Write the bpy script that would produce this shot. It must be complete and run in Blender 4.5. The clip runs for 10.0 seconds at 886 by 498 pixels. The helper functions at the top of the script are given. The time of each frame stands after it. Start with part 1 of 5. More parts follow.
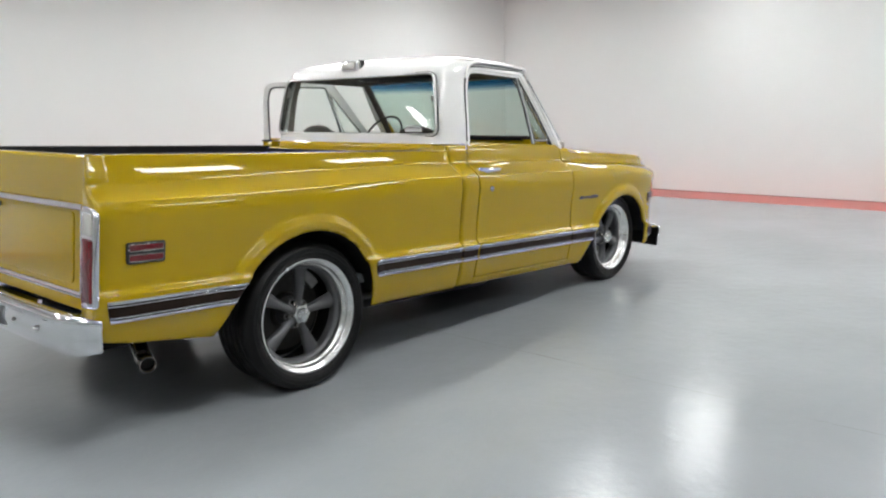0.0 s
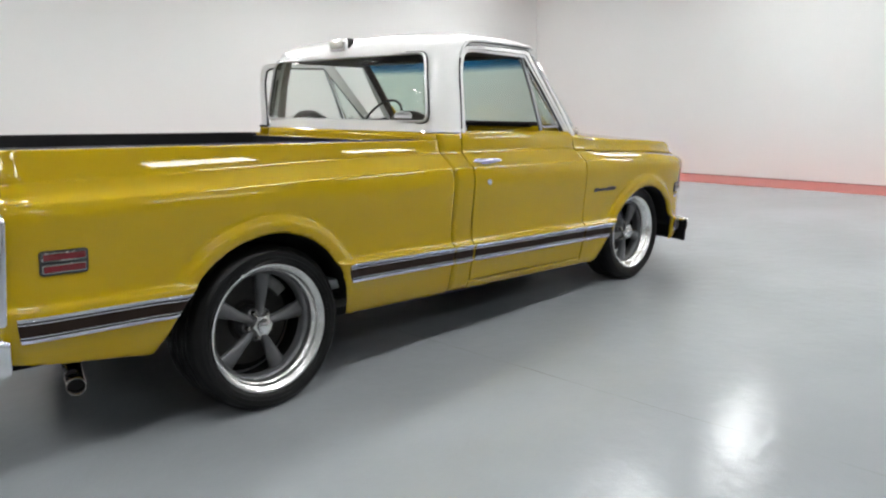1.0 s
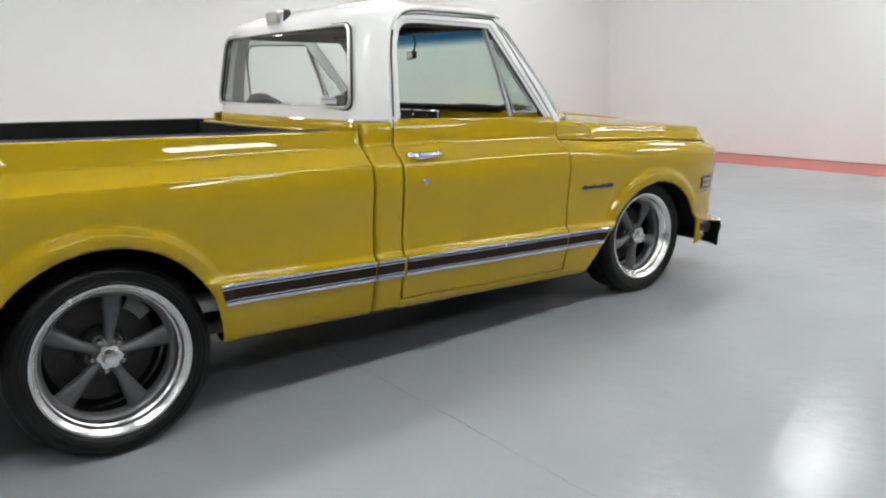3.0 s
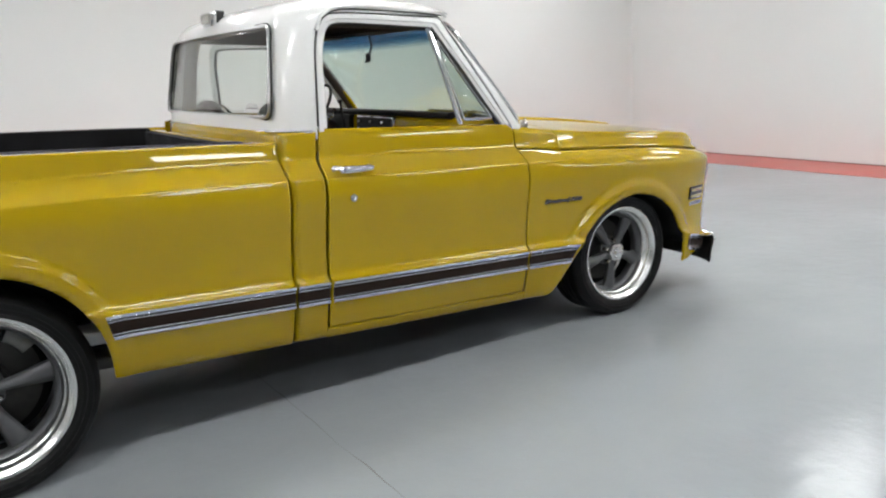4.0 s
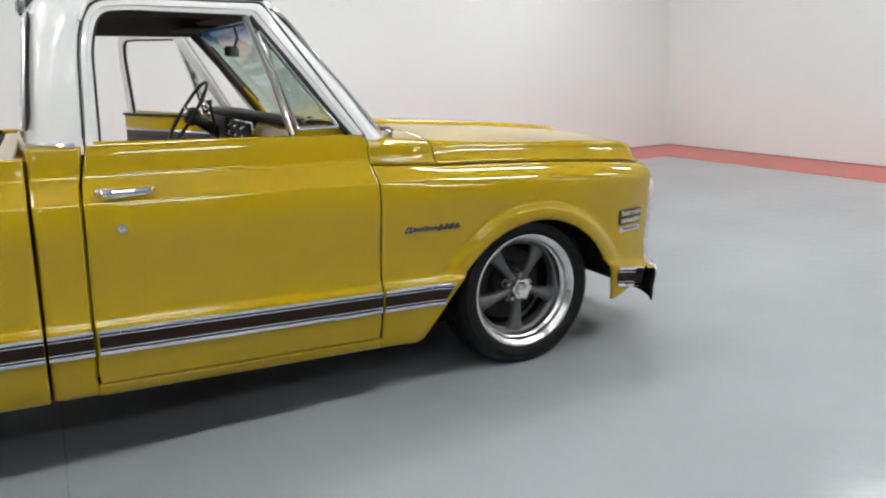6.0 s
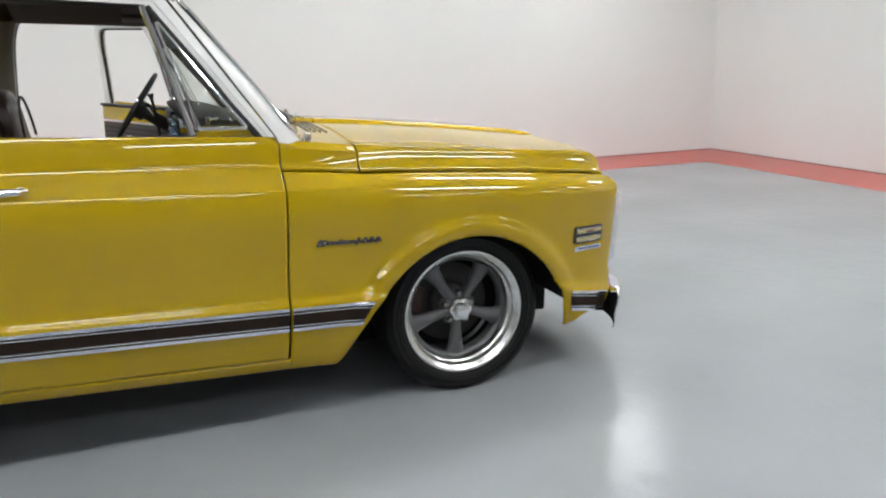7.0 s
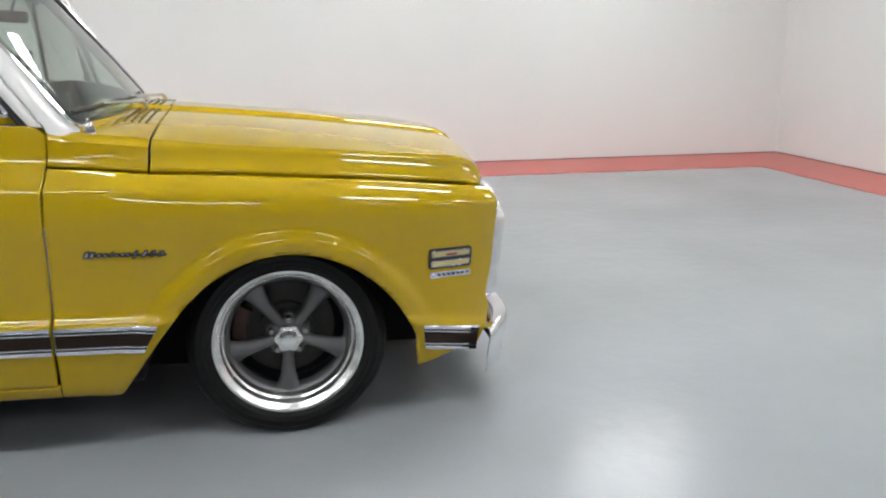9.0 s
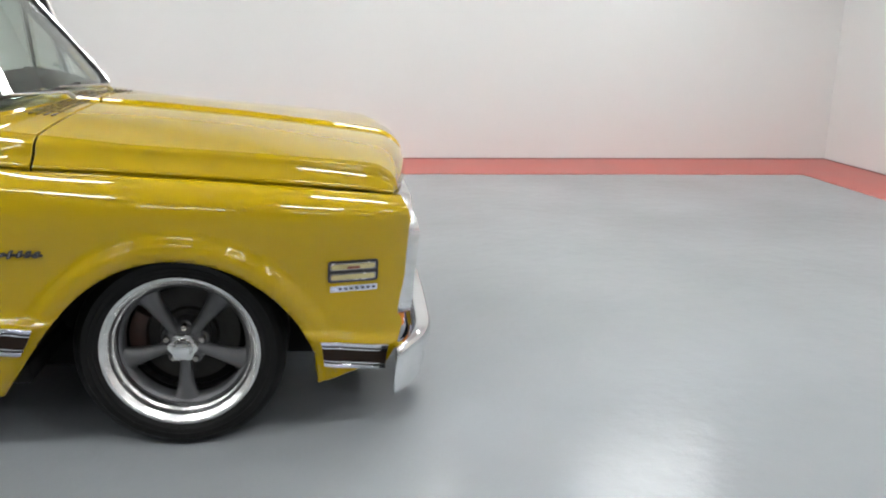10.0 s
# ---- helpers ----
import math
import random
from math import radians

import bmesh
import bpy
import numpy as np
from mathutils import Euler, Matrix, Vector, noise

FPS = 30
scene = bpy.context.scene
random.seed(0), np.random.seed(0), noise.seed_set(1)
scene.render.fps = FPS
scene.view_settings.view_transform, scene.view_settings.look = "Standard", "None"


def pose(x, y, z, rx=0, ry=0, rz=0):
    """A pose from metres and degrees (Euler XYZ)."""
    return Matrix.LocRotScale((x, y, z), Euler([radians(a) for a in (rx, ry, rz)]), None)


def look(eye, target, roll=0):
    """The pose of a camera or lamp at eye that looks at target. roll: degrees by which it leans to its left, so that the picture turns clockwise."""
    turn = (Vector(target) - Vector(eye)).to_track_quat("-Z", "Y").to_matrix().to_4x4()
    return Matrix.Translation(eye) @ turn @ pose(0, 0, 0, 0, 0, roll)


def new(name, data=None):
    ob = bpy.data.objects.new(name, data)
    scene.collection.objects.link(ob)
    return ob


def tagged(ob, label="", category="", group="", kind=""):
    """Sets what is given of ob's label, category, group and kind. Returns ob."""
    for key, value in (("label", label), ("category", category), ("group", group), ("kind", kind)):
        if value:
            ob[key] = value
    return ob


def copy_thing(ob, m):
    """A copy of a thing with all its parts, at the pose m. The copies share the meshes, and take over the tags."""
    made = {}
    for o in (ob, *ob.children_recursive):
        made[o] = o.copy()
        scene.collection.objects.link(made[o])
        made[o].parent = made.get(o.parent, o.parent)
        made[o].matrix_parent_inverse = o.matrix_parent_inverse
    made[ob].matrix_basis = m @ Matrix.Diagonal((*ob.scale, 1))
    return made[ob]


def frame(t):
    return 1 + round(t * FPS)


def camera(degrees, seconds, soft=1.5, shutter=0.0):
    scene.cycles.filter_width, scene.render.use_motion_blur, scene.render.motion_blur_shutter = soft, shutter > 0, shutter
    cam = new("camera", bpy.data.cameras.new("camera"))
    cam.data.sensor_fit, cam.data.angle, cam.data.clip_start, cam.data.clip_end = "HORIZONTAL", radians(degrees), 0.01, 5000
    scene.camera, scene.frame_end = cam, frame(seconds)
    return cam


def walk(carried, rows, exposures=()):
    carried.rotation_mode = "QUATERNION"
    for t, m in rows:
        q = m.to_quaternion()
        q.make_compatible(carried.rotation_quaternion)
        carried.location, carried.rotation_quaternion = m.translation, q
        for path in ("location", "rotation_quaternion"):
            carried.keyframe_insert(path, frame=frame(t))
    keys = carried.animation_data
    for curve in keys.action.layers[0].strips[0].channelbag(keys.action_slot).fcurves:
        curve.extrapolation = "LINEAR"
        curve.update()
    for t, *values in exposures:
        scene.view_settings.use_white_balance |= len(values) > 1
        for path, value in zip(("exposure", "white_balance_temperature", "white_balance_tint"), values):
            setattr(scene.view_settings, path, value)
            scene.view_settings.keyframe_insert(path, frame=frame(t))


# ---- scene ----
cam = camera(58.2, 10.0, soft=2.2)

PATH = [
    (0, (-2.333, -3.92, 1.373), (-0.874, -2.603, 1.005), -1.5),
    (0.5, (-2.049, -3.868, 1.404), (-0.636, -2.511, 1.003), -1.3),
    (1, (-1.773, -3.807, 1.387), (-0.401, -2.413, 0.971), -1.8),
    (1.5, (-1.496, -3.826, 1.368), (-0.186, -2.376, 0.943), -2.6),
    (2, (-1.198, -3.842, 1.371), (0.049, -2.343, 0.927), -2.6),
    (3.5, (-0.315, -3.816, 1.365), (0.774, -2.204, 0.901), -3.0),
    (4, (-0.013, -3.798, 1.352), (1.03, -2.153, 0.893), -3.4),
    (4.5, (0.279, -3.76, 1.363), (1.288, -2.098, 0.895), -3.4),
    (5, (0.613, -3.762, 1.335), (1.559, -2.06, 0.876), -3.9),
    (5.5, (0.916, -3.741, 1.345), (1.801, -2.011, 0.871), -3.6),
    (5.7, (1.019, -3.707, 1.337), (1.897, -1.974, 0.861), -3.6),
    (7, (1.803, -3.632, 1.322), (2.496, -1.82, 0.835), -2.3),
    (7.5, (2.066, -3.519, 1.285), (2.713, -1.69, 0.799), -2.2),
    (8, (2.383, -3.504, 1.265), (2.922, -1.639, 0.784), -2.3),
    (8.5, (2.705, -3.482, 1.264), (3.135, -1.591, 0.777), -2.0),
    (9, (2.882, -3.403, 1.279), (3.311, -1.517, 0.768), -1.1),
    (9.5, (3.139, -3.337, 1.281), (3.503, -1.442, 0.756), -0.7),
    (10, (3.439, -3.301, 1.303), (3.691, -1.39, 0.768), 0.1),
]
walk(cam, [(t, look(eye, target, roll)) for t, eye, target, roll in PATH])

# ---------------------------------------------------------------- light
world = bpy.data.worlds.new("world")
world.use_nodes = True
world.node_tree.nodes["Background"].inputs["Color"].default_value = (0.8, 0.82, 0.85, 1)
world.node_tree.nodes["Background"].inputs["Strength"].default_value = 0.05
scene.world = world
scene.view_settings.exposure = 0.0
# ceiling lights: first place, count, size and brightness of each row, 2.6 m apart
LIGHT_ROWS = [((6.3, 3.2), 5, (1.17, 0.30), 31.0), ((6.95, 0.1), 5, (1.17, 0.30), 31.0), ((6.9, -2.4), 5, (1.17, 0.30), 32.0), ((7.65, -5.4), 4, (1.17, 0.30), 21.0)]

# ---------------------------------------------------------------- materials
def mat(name, color, rough=0.5, metal=0.0, coat=0.0, bump=0.0, scale=40.0, vary=0.0, vscale=3.0, spec=0.5):
    m = bpy.data.materials.new(name)
    m.use_nodes = True
    nt = m.node_tree
    b = nt.nodes["Principled BSDF"]
    b.inputs["Base Color"].default_value = (*color, 1)
    b.inputs["Roughness"].default_value = rough
    b.inputs["Metallic"].default_value = metal
    b.inputs["Coat Weight"].default_value = coat
    b.inputs["Coat Roughness"].default_value = 0.03
    b.inputs["Specular IOR Level"].default_value = spec
    tc = nt.nodes.new("ShaderNodeTexCoord")
    if vary:
        n = nt.nodes.new("ShaderNodeTexNoise")
        n.inputs["Scale"].default_value = vscale
        n.inputs["Detail"].default_value = 6
        nt.links.new(tc.outputs["Object"], n.inputs["Vector"])
        mr = nt.nodes.new("ShaderNodeMapRange")
        mr.inputs["From Min"].default_value, mr.inputs["From Max"].default_value = 0.3, 0.7
        mr.inputs["To Min"].default_value, mr.inputs["To Max"].default_value = 1 - vary, 1 + vary
        nt.links.new(n.outputs["Fac"], mr.inputs["Value"])
        mx = nt.nodes.new("ShaderNodeVectorMath")
        mx.operation = "SCALE"
        mx.inputs[0].default_value = color
        nt.links.new(mr.outputs["Result"], mx.inputs["Scale"])
        nt.links.new(mx.outputs["Vector"], b.inputs["Base Color"])
        mr2 = nt.nodes.new("ShaderNodeMapRange")
        mr2.inputs["From Min"].default_value, mr2.inputs["From Max"].default_value = 0.3, 0.7
        mr2.inputs["To Min"].default_value, mr2.inputs["To Max"].default_value = rough * (1 - vary), min(1, rough * (1 + vary))
        nt.links.new(n.outputs["Fac"], mr2.inputs["Value"])
        nt.links.new(mr2.outputs["Result"], b.inputs["Roughness"])
    if bump:
        n2 = nt.nodes.new("ShaderNodeTexNoise")
        n2.inputs["Scale"].default_value = scale
        n2.inputs["Detail"].default_value = 4
        nt.links.new(tc.outputs["Object"], n2.inputs["Vector"])
        bp = nt.nodes.new("ShaderNodeBump")
        bp.inputs["Strength"].default_value = bump
        bp.inputs["Distance"].default_value = 0.01
        nt.links.new(n2.outputs["Fac"], bp.inputs["Height"])
        nt.links.new(bp.outputs["Normal"], b.inputs["Normal"])
        if coat:
            nt.links.new(bp.outputs["Normal"], b.inputs["Coat Normal"])
    return m


def glass_mat(name, tint, band=False):
    m = bpy.data.materials.new(name)
    m.use_nodes = True
    nt = m.node_tree
    nt.nodes.remove(nt.nodes["Principled BSDF"])
    out = nt.nodes["Material Output"]
    tr = nt.nodes.new("ShaderNodeBsdfTransparent")
    tr.inputs["Color"].default_value = (*tint, 1)
    gl = nt.nodes.new("ShaderNodeBsdfGlossy")
    gl.inputs["Roughness"].default_value = 0.02
    lw = nt.nodes.new("ShaderNodeLayerWeight")
    lw.inputs["Blend"].default_value = 0.5
    pw = nt.nodes.new("ShaderNodeMath")
    pw.operation, pw.inputs[1].default_value = "POWER", 4.6
    nt.links.new(lw.outputs["Facing"], pw.inputs[0])
    ad = nt.nodes.new("ShaderNodeMath")
    ad.operation, ad.inputs[1].default_value, ad.inputs[2].default_value = "MULTIPLY_ADD", 0.95, 0.032
    nt.links.new(pw.outputs["Value"], ad.inputs[0])
    mix = nt.nodes.new("ShaderNodeMixShader")
    nt.links.new(ad.outputs["Value"], mix.inputs["Fac"])
    nt.links.new(tr.outputs["BSDF"], mix.inputs[1])
    nt.links.new(gl.outputs["BSDF"], mix.inputs[2])
    nt.links.new(mix.outputs["Shader"], out.inputs["Surface"])
    if band:
        tc = nt.nodes.new("ShaderNodeTexCoord")
        sp = nt.nodes.new("ShaderNodeSeparateXYZ")
        nt.links.new(tc.outputs["Object"], sp.inputs["Vector"])
        mr = nt.nodes.new("ShaderNodeMapRange")
        mr.inputs["From Min"].default_value, mr.inputs["From Max"].default_value = 1.535, 1.60
        mr.interpolation_type = "SMOOTHSTEP"
        nt.links.new(sp.outputs["Z"], mr.inputs["Value"])
        mc = nt.nodes.new("ShaderNodeMix")
        mc.data_type = "RGBA"
        mc.inputs["A"].default_value = (*tint, 1)
        mc.inputs["B"].default_value = (0.10, 0.30, 0.46, 1)
        nt.links.new(mr.outputs["Result"], mc.inputs["Factor"])
        nt.links.new(mc.outputs["Result"], tr.inputs["Color"])
    return m


def emit_mat(name, color, strength):
    m = bpy.data.materials.new(name)
    m.use_nodes = True
    nt = m.node_tree
    nt.nodes.remove(nt.nodes["Principled BSDF"])
    e = nt.nodes.new("ShaderNodeEmission")
    e.inputs["Color"].default_value, e.inputs["Strength"].default_value = (*color, 1), strength
    nt.links.new(e.outputs["Emission"], nt.nodes["Material Output"].inputs["Surface"])
    return m


PAINT = mat("yellow_paint", (0.402, 0.268, 0.002), rough=0.5, coat=1.0, vary=0.02, vscale=2.0, spec=0.0)
PAINT.node_tree.nodes["Principled BSDF"].inputs["Coat IOR"].default_value = 1.53
WHITE = mat("white_paint", (0.79, 0.79, 0.78), rough=0.4, coat=1.0, vary=0.02, vscale=2.0)
CHROME = mat("chrome", (0.82, 0.83, 0.84), rough=0.07, metal=1.0, vary=0.05, vscale=8)
TRIM = mat("satin_bright_trim", (0.62, 0.62, 0.62), rough=0.32, metal=1.0, vary=0.1, vscale=10)
ALU = mat("polished_aluminium", (0.80, 0.80, 0.79), rough=0.24, metal=1.0, vary=0.15, vscale=14, bump=0.03, scale=260)
SPOKE = mat("grey_cast_metal", (0.125, 0.127, 0.132), rough=0.42, metal=0.55, vary=0.1, vscale=20, bump=0.05, scale=300)
RUBBER = mat("tyre_rubber", (0.0042, 0.0042, 0.0042), rough=0.5, vary=0.25, vscale=14, bump=0.05, scale=120, spec=0.25)
BLACK = mat("black_rubber", (0.012, 0.012, 0.012), rough=0.6)
LINER = mat("bed_liner", (0.005, 0.005, 0.0055), rough=0.8, spec=0.15, bump=0.25, scale=220, vary=0.2, vscale=6)
UNDER = mat("dark_underbody", (0.009, 0.009, 0.009), rough=0.85, spec=0.2, vary=0.3, vscale=6)
BROWN = mat("brown_trim_inlay", (0.018, 0.0095, 0.006), rough=0.6, vary=0.15, vscale=30, spec=0.22)
VINYL = mat("brown_vinyl", (0.030, 0.018, 0.014), rough=0.42, bump=0.12, scale=160, vary=0.15, vscale=8)
HEAD = mat("brown_headliner", (0.055, 0.038, 0.030), rough=0.8, bump=0.1, scale=120, vary=0.1)
GREY_IN = mat("grey_beige_liner", (0.30, 0.26, 0.20), rough=0.55, vary=0.05)
RED = mat("red_lens", (0.13, 0.004, 0.008), rough=0.2, coat=0.6, bump=0.05, scale=200)
CREAM = mat("cream_lens", (0.46, 0.40, 0.18), rough=0.15, coat=1.0, bump=0.015, scale=250)
BULB = mat("dark_amber", (0.16, 0.025, 0.008), rough=0.3)
DASH = mat("dash_pad_vinyl", (0.013, 0.010, 0.009), rough=0.7, bump=0.1, scale=160, spec=0.25)
AMBER = mat("amber_lens", (0.75, 0.22, 0.01), rough=0.15, coat=1.0)
CLEAR = mat("clear_lens", (0.50, 0.50, 0.45), rough=0.15, coat=1.0, bump=0.06, scale=250)
DISC = mat("brake_steel", (0.05, 0.048, 0.045), rough=0.5, metal=0.5, vary=0.2, vscale=25)
CALIPER = mat("rusty_caliper", (0.05, 0.024, 0.018), rough=0.6, vary=0.2, vscale=40)
CASTING = mat("pale_casting", (0.22, 0.22, 0.21), rough=0.6, vary=0.15, vscale=30)
STEEL = mat("pipe_steel", (0.42, 0.40, 0.37), rough=0.25, metal=1.0, vary=0.2, vscale=20)
PLATE = mat("plate_white", (0.65, 0.66, 0.68), rough=0.4)
GLASS = glass_mat("clear_glass", (0.93, 0.96, 0.94))
SHIELD = glass_mat("windscreen_glass", (0.80, 0.88, 0.84), band=True)

# ---------------------------------------------------------------- mesh helpers
def mesh_ob(name, verts, faces, material, parent=None, label="", smooth=True, sharp=None):
    me = bpy.data.meshes.new(name)
    me.from_pydata([tuple(map(float, v)) for v in verts], [], faces)
    me.validate()
    return finish(name, me, material, parent, label, smooth, sharp)


def finish(name, me, material, parent=None, label="", smooth=True, sharp=None):
    for mm in (material if isinstance(material, (list, tuple)) else [material]):
        me.materials.append(mm)
    if smooth:
        me.shade_smooth()
        if sharp:
            me.set_sharp_from_angle(angle=radians(sharp))
    ob = new(name, me)
    if parent is not None:
        ob.parent = parent
    if label:
        tagged(ob, label)
    return ob


def part(name, bm, material, parent, label="", smooth=True, sharp=35):
    me = bpy.data.meshes.new(name)
    bm.normal_update()
    bm.to_mesh(me)
    bm.free()
    return finish(name, me, material, parent, label, smooth, sharp)


def evaluated(ob):
    """The object's mesh with its modifiers applied; the object itself is removed."""
    dg = bpy.context.evaluated_depsgraph_get()
    dg.update()
    me = bpy.data.meshes.new_from_object(ob.evaluated_get(dg))
    bpy.data.objects.remove(ob)
    return me


def solidify(ob, thick, offset=-1.0, inner=0):
    s = ob.modifiers.new("thickness", "SOLIDIFY")
    s.thickness, s.offset = thick, offset
    s.material_offset = inner
    s.material_offset_rim = 0
    return ob


def grid_data(P, outward, closed=False):
    """Vertices and faces of a grid of points, faces turned towards outward."""
    P = np.asarray(P, float)
    n, m = P.shape[:2]
    verts = P.reshape(-1, 3)
    faces = []
    for i in range(n - 1):
        for j in range(m if closed else m - 1):
            k = (j + 1) % m
            faces.append((i * m + j, (i + 1) * m + j, (i + 1) * m + k, i * m + k))
    nrm = np.zeros(3)
    for f in faces[:: max(1, len(faces) // 200)]:
        a, b, c, d = (verts[q] for q in f)
        nrm += np.cross(c - a, d - b)
    if nrm @ np.asarray(outward, float) < 0:
        faces = [f[::-1] for f in faces]
    return verts, faces


def merged(ob, dist=1e-4):
    bm = bmesh.new()
    bm.from_mesh(ob.data)
    bmesh.ops.remove_doubles(bm, verts=bm.verts, dist=dist)
    bmesh.ops.dissolve_degenerate(bm, edges=bm.edges, dist=1e-5)
    bm.to_mesh(ob.data)
    bm.free()
    ob.data.shade_smooth()
    return ob


def box_bm(x0, x1, y0, y1, z0, z1, bevel=0.0, seg=2, bm=None):
    own = bm is None
    b = bmesh.new()
    bmesh.ops.create_cube(b, size=1)
    for v in b.verts:
        v.co = Vector(((x0 + x1) / 2 + v.co.x * (x1 - x0), (y0 + y1) / 2 + v.co.y * (y1 - y0), (z0 + z1) / 2 + v.co.z * (z1 - z0)))
    if bevel:
        bmesh.ops.bevel(b, geom=b.edges, offset=bevel, segments=seg, profile=0.5, affect="EDGES", clamp_overlap=True)
    if own:
        return b
    join_bm(bm, b)
    return bm


def join_bm(bm, other):
    me = bpy.data.meshes.new("tmp")
    other.to_mesh(me)
    other.free()
    bm.from_mesh(me)
    bpy.data.meshes.remove(me)


def prism_bm(outline, axis, a, b, bevel=0.0, seg=2):
    """An outline of (u, v) pairs extruded along an axis from a to b: axis 'y' takes (x, z), 'x' takes (y, z), 'z' takes (x, y)."""
    bm = bmesh.new()

    def at(u, v, w):
        return {"y": (u, w, v), "x": (w, u, v), "z": (u, v, w)}[axis]

    lo = [bm.verts.new(at(u, v, a)) for u, v in outline]
    hi = [bm.verts.new(at(u, v, b)) for u, v in outline]
    n = len(outline)
    caps = [bm.faces.new(lo), bm.faces.new(hi)]
    for i in range(n):
        bm.faces.new((lo[i], lo[(i + 1) % n], hi[(i + 1) % n], hi[i]))
    bmesh.ops.recalc_face_normals(bm, faces=bm.faces)
    if bevel:
        edges = {e for f in caps for e in f.edges}
        bmesh.ops.bevel(bm, geom=list(edges), offset=bevel, segments=seg, profile=0.5, affect="EDGES", clamp_overlap=True)
    return bm


def rounded(points, radius, seg=6):
    """A polygon's corners rounded."""
    out, n = [], len(points)
    rad = radius if isinstance(radius, (list, tuple)) else [radius] * n
    for i in range(n):
        p0, p, p1 = (np.array(points[(i + k) % n], float) for k in (-1, 0, 1))
        u, v = p0 - p, p1 - p
        lu, lv = np.linalg.norm(u), np.linalg.norm(v)
        r = min(rad[i], lu * 0.49, lv * 0.49)
        if r < 1e-6:
            out.append(tuple(p))
            continue
        a, b = p + u / lu * r, p + v / lv * r
        for k in range(seg + 1):
            t = k / seg
            out.append(tuple((1 - t) ** 2 * a + 2 * t * (1 - t) * p + t * t * b))
    return out


def tube_bm(points, radius, seg=8, closed=False, flat=1.0, bm=None, cap=True):
    """A round bar along points; radius may be one number or one for each point."""
    P = [Vector(p) for p in points]
    own = bm is None
    bm = bm or bmesh.new()
    n = len(P)
    rings, up = [], None
    for i, p in enumerate(P):
        a = P[i - 1] if (i or closed) else P[i]
        b = P[(i + 1) % n] if (i < n - 1 or closed) else P[i]
        d = (b - a).normalized()
        if up is None:
            up = Vector((0, 0, 1)) if abs(d.z) < 0.9 else Vector((1, 0, 0))
        s = d.cross(up).normalized()
        up = s.cross(d).normalized()
        r = radius[i] if isinstance(radius, (list, tuple, np.ndarray)) else radius
        rings.append([bm.verts.new(p + r * (math.cos(2 * math.pi * k / seg) * s + flat * math.sin(2 * math.pi * k / seg) * up)) for k in range(seg)])
    for i in range(n if closed else n - 1):
        A, B = rings[i], rings[(i + 1) % n]
        for k in range(seg):
            bm.faces.new((A[k], A[(k + 1) % seg], B[(k + 1) % seg], B[k]))
    if not closed and cap:
        bm.faces.new(rings[0][::-1])
        bm.faces.new(rings[-1])
    if own:
        bmesh.ops.recalc_face_normals(bm, faces=bm.faces)
    return bm


def lathe_bm(profile, seg=64, bm=None, closed=False):
    """A profile of (radius, y) turned about the y axis."""
    own = bm is None
    bm = bm or bmesh.new()
    rings = []
    for r, y in profile:
        rings.append([bm.verts.new((r * math.cos(2 * math.pi * k / seg), y, r * math.sin(2 * math.pi * k / seg))) for k in range(seg)] if r > 1e-6 else [bm.verts.new((0, y, 0))])
    pairs = list(zip(rings, rings[1:])) + ([(rings[-1], rings[0])] if closed else [])
    for A, B in pairs:
        for k in range(seg):
            q = (k + 1) % seg
            if len(A) == 1 and len(B) == 1:
                continue
            if len(A) == 1:
                bm.faces.new((A[0], B[q], B[k]))
            elif len(B) == 1:
                bm.faces.new((A[k], A[q], B[0]))
            else:
                bm.faces.new((A[k], A[q], B[q], B[k]))
    if own:
        bmesh.ops.recalc_face_normals(bm, faces=bm.faces)
    return bm


def curve(xs, ys):
    """A smooth, monotone curve through points, as a function of arrays."""
    xs, ys = np.array(xs, float), np.array(ys, float)
    h, d = np.diff(xs), np.diff(ys) / np.diff(xs)
    m = np.zeros(len(xs))
    m[0], m[-1] = d[0], d[-1]
    for i in range(1, len(xs) - 1):
        if d[i - 1] * d[i] > 0:
            w1, w2 = 2 * h[i] + h[i - 1], h[i] + 2 * h[i - 1]
            m[i] = (w1 + w2) / (w1 / d[i - 1] + w2 / d[i])

    def f(x):
        x = np.clip(np.asarray(x, float), xs[0], xs[-1])
        i = np.clip(np.searchsorted(xs, x) - 1, 0, len(xs) - 2)
        t = (x - xs[i]) / h[i]
        return (2 * t**3 - 3 * t**2 + 1) * ys[i] + (t**3 - 2 * t**2 + t) * h[i] * m[i] + (3 * t**2 - 2 * t**3) * ys[i + 1] + (t**3 - t**2) * h[i] * m[i + 1]

    return f


def smooth01(t):
    t = np.clip(t, 0, 1)
    return t * t * (3 - 2 * t)



# ---------------------------------------------------------------- the room
def wall_line(name, a, b, height, thick, material, label):
    a, b = Vector((*a, 0)), Vector((*b, 0))
    d = (b - a).normalized()
    nrm = Vector((d.y, -d.x, 0)) * thick
    bm = prism_bm([(a.x, a.y), (b.x, b.y), ((b + nrm).x, (b + nrm).y), ((a + nrm).x, (a + nrm).y)], "z", -0.1, height)
    ob = part(name, bm, material, None, smooth=False)
    return tagged(ob, label, "wall", kind="structure")


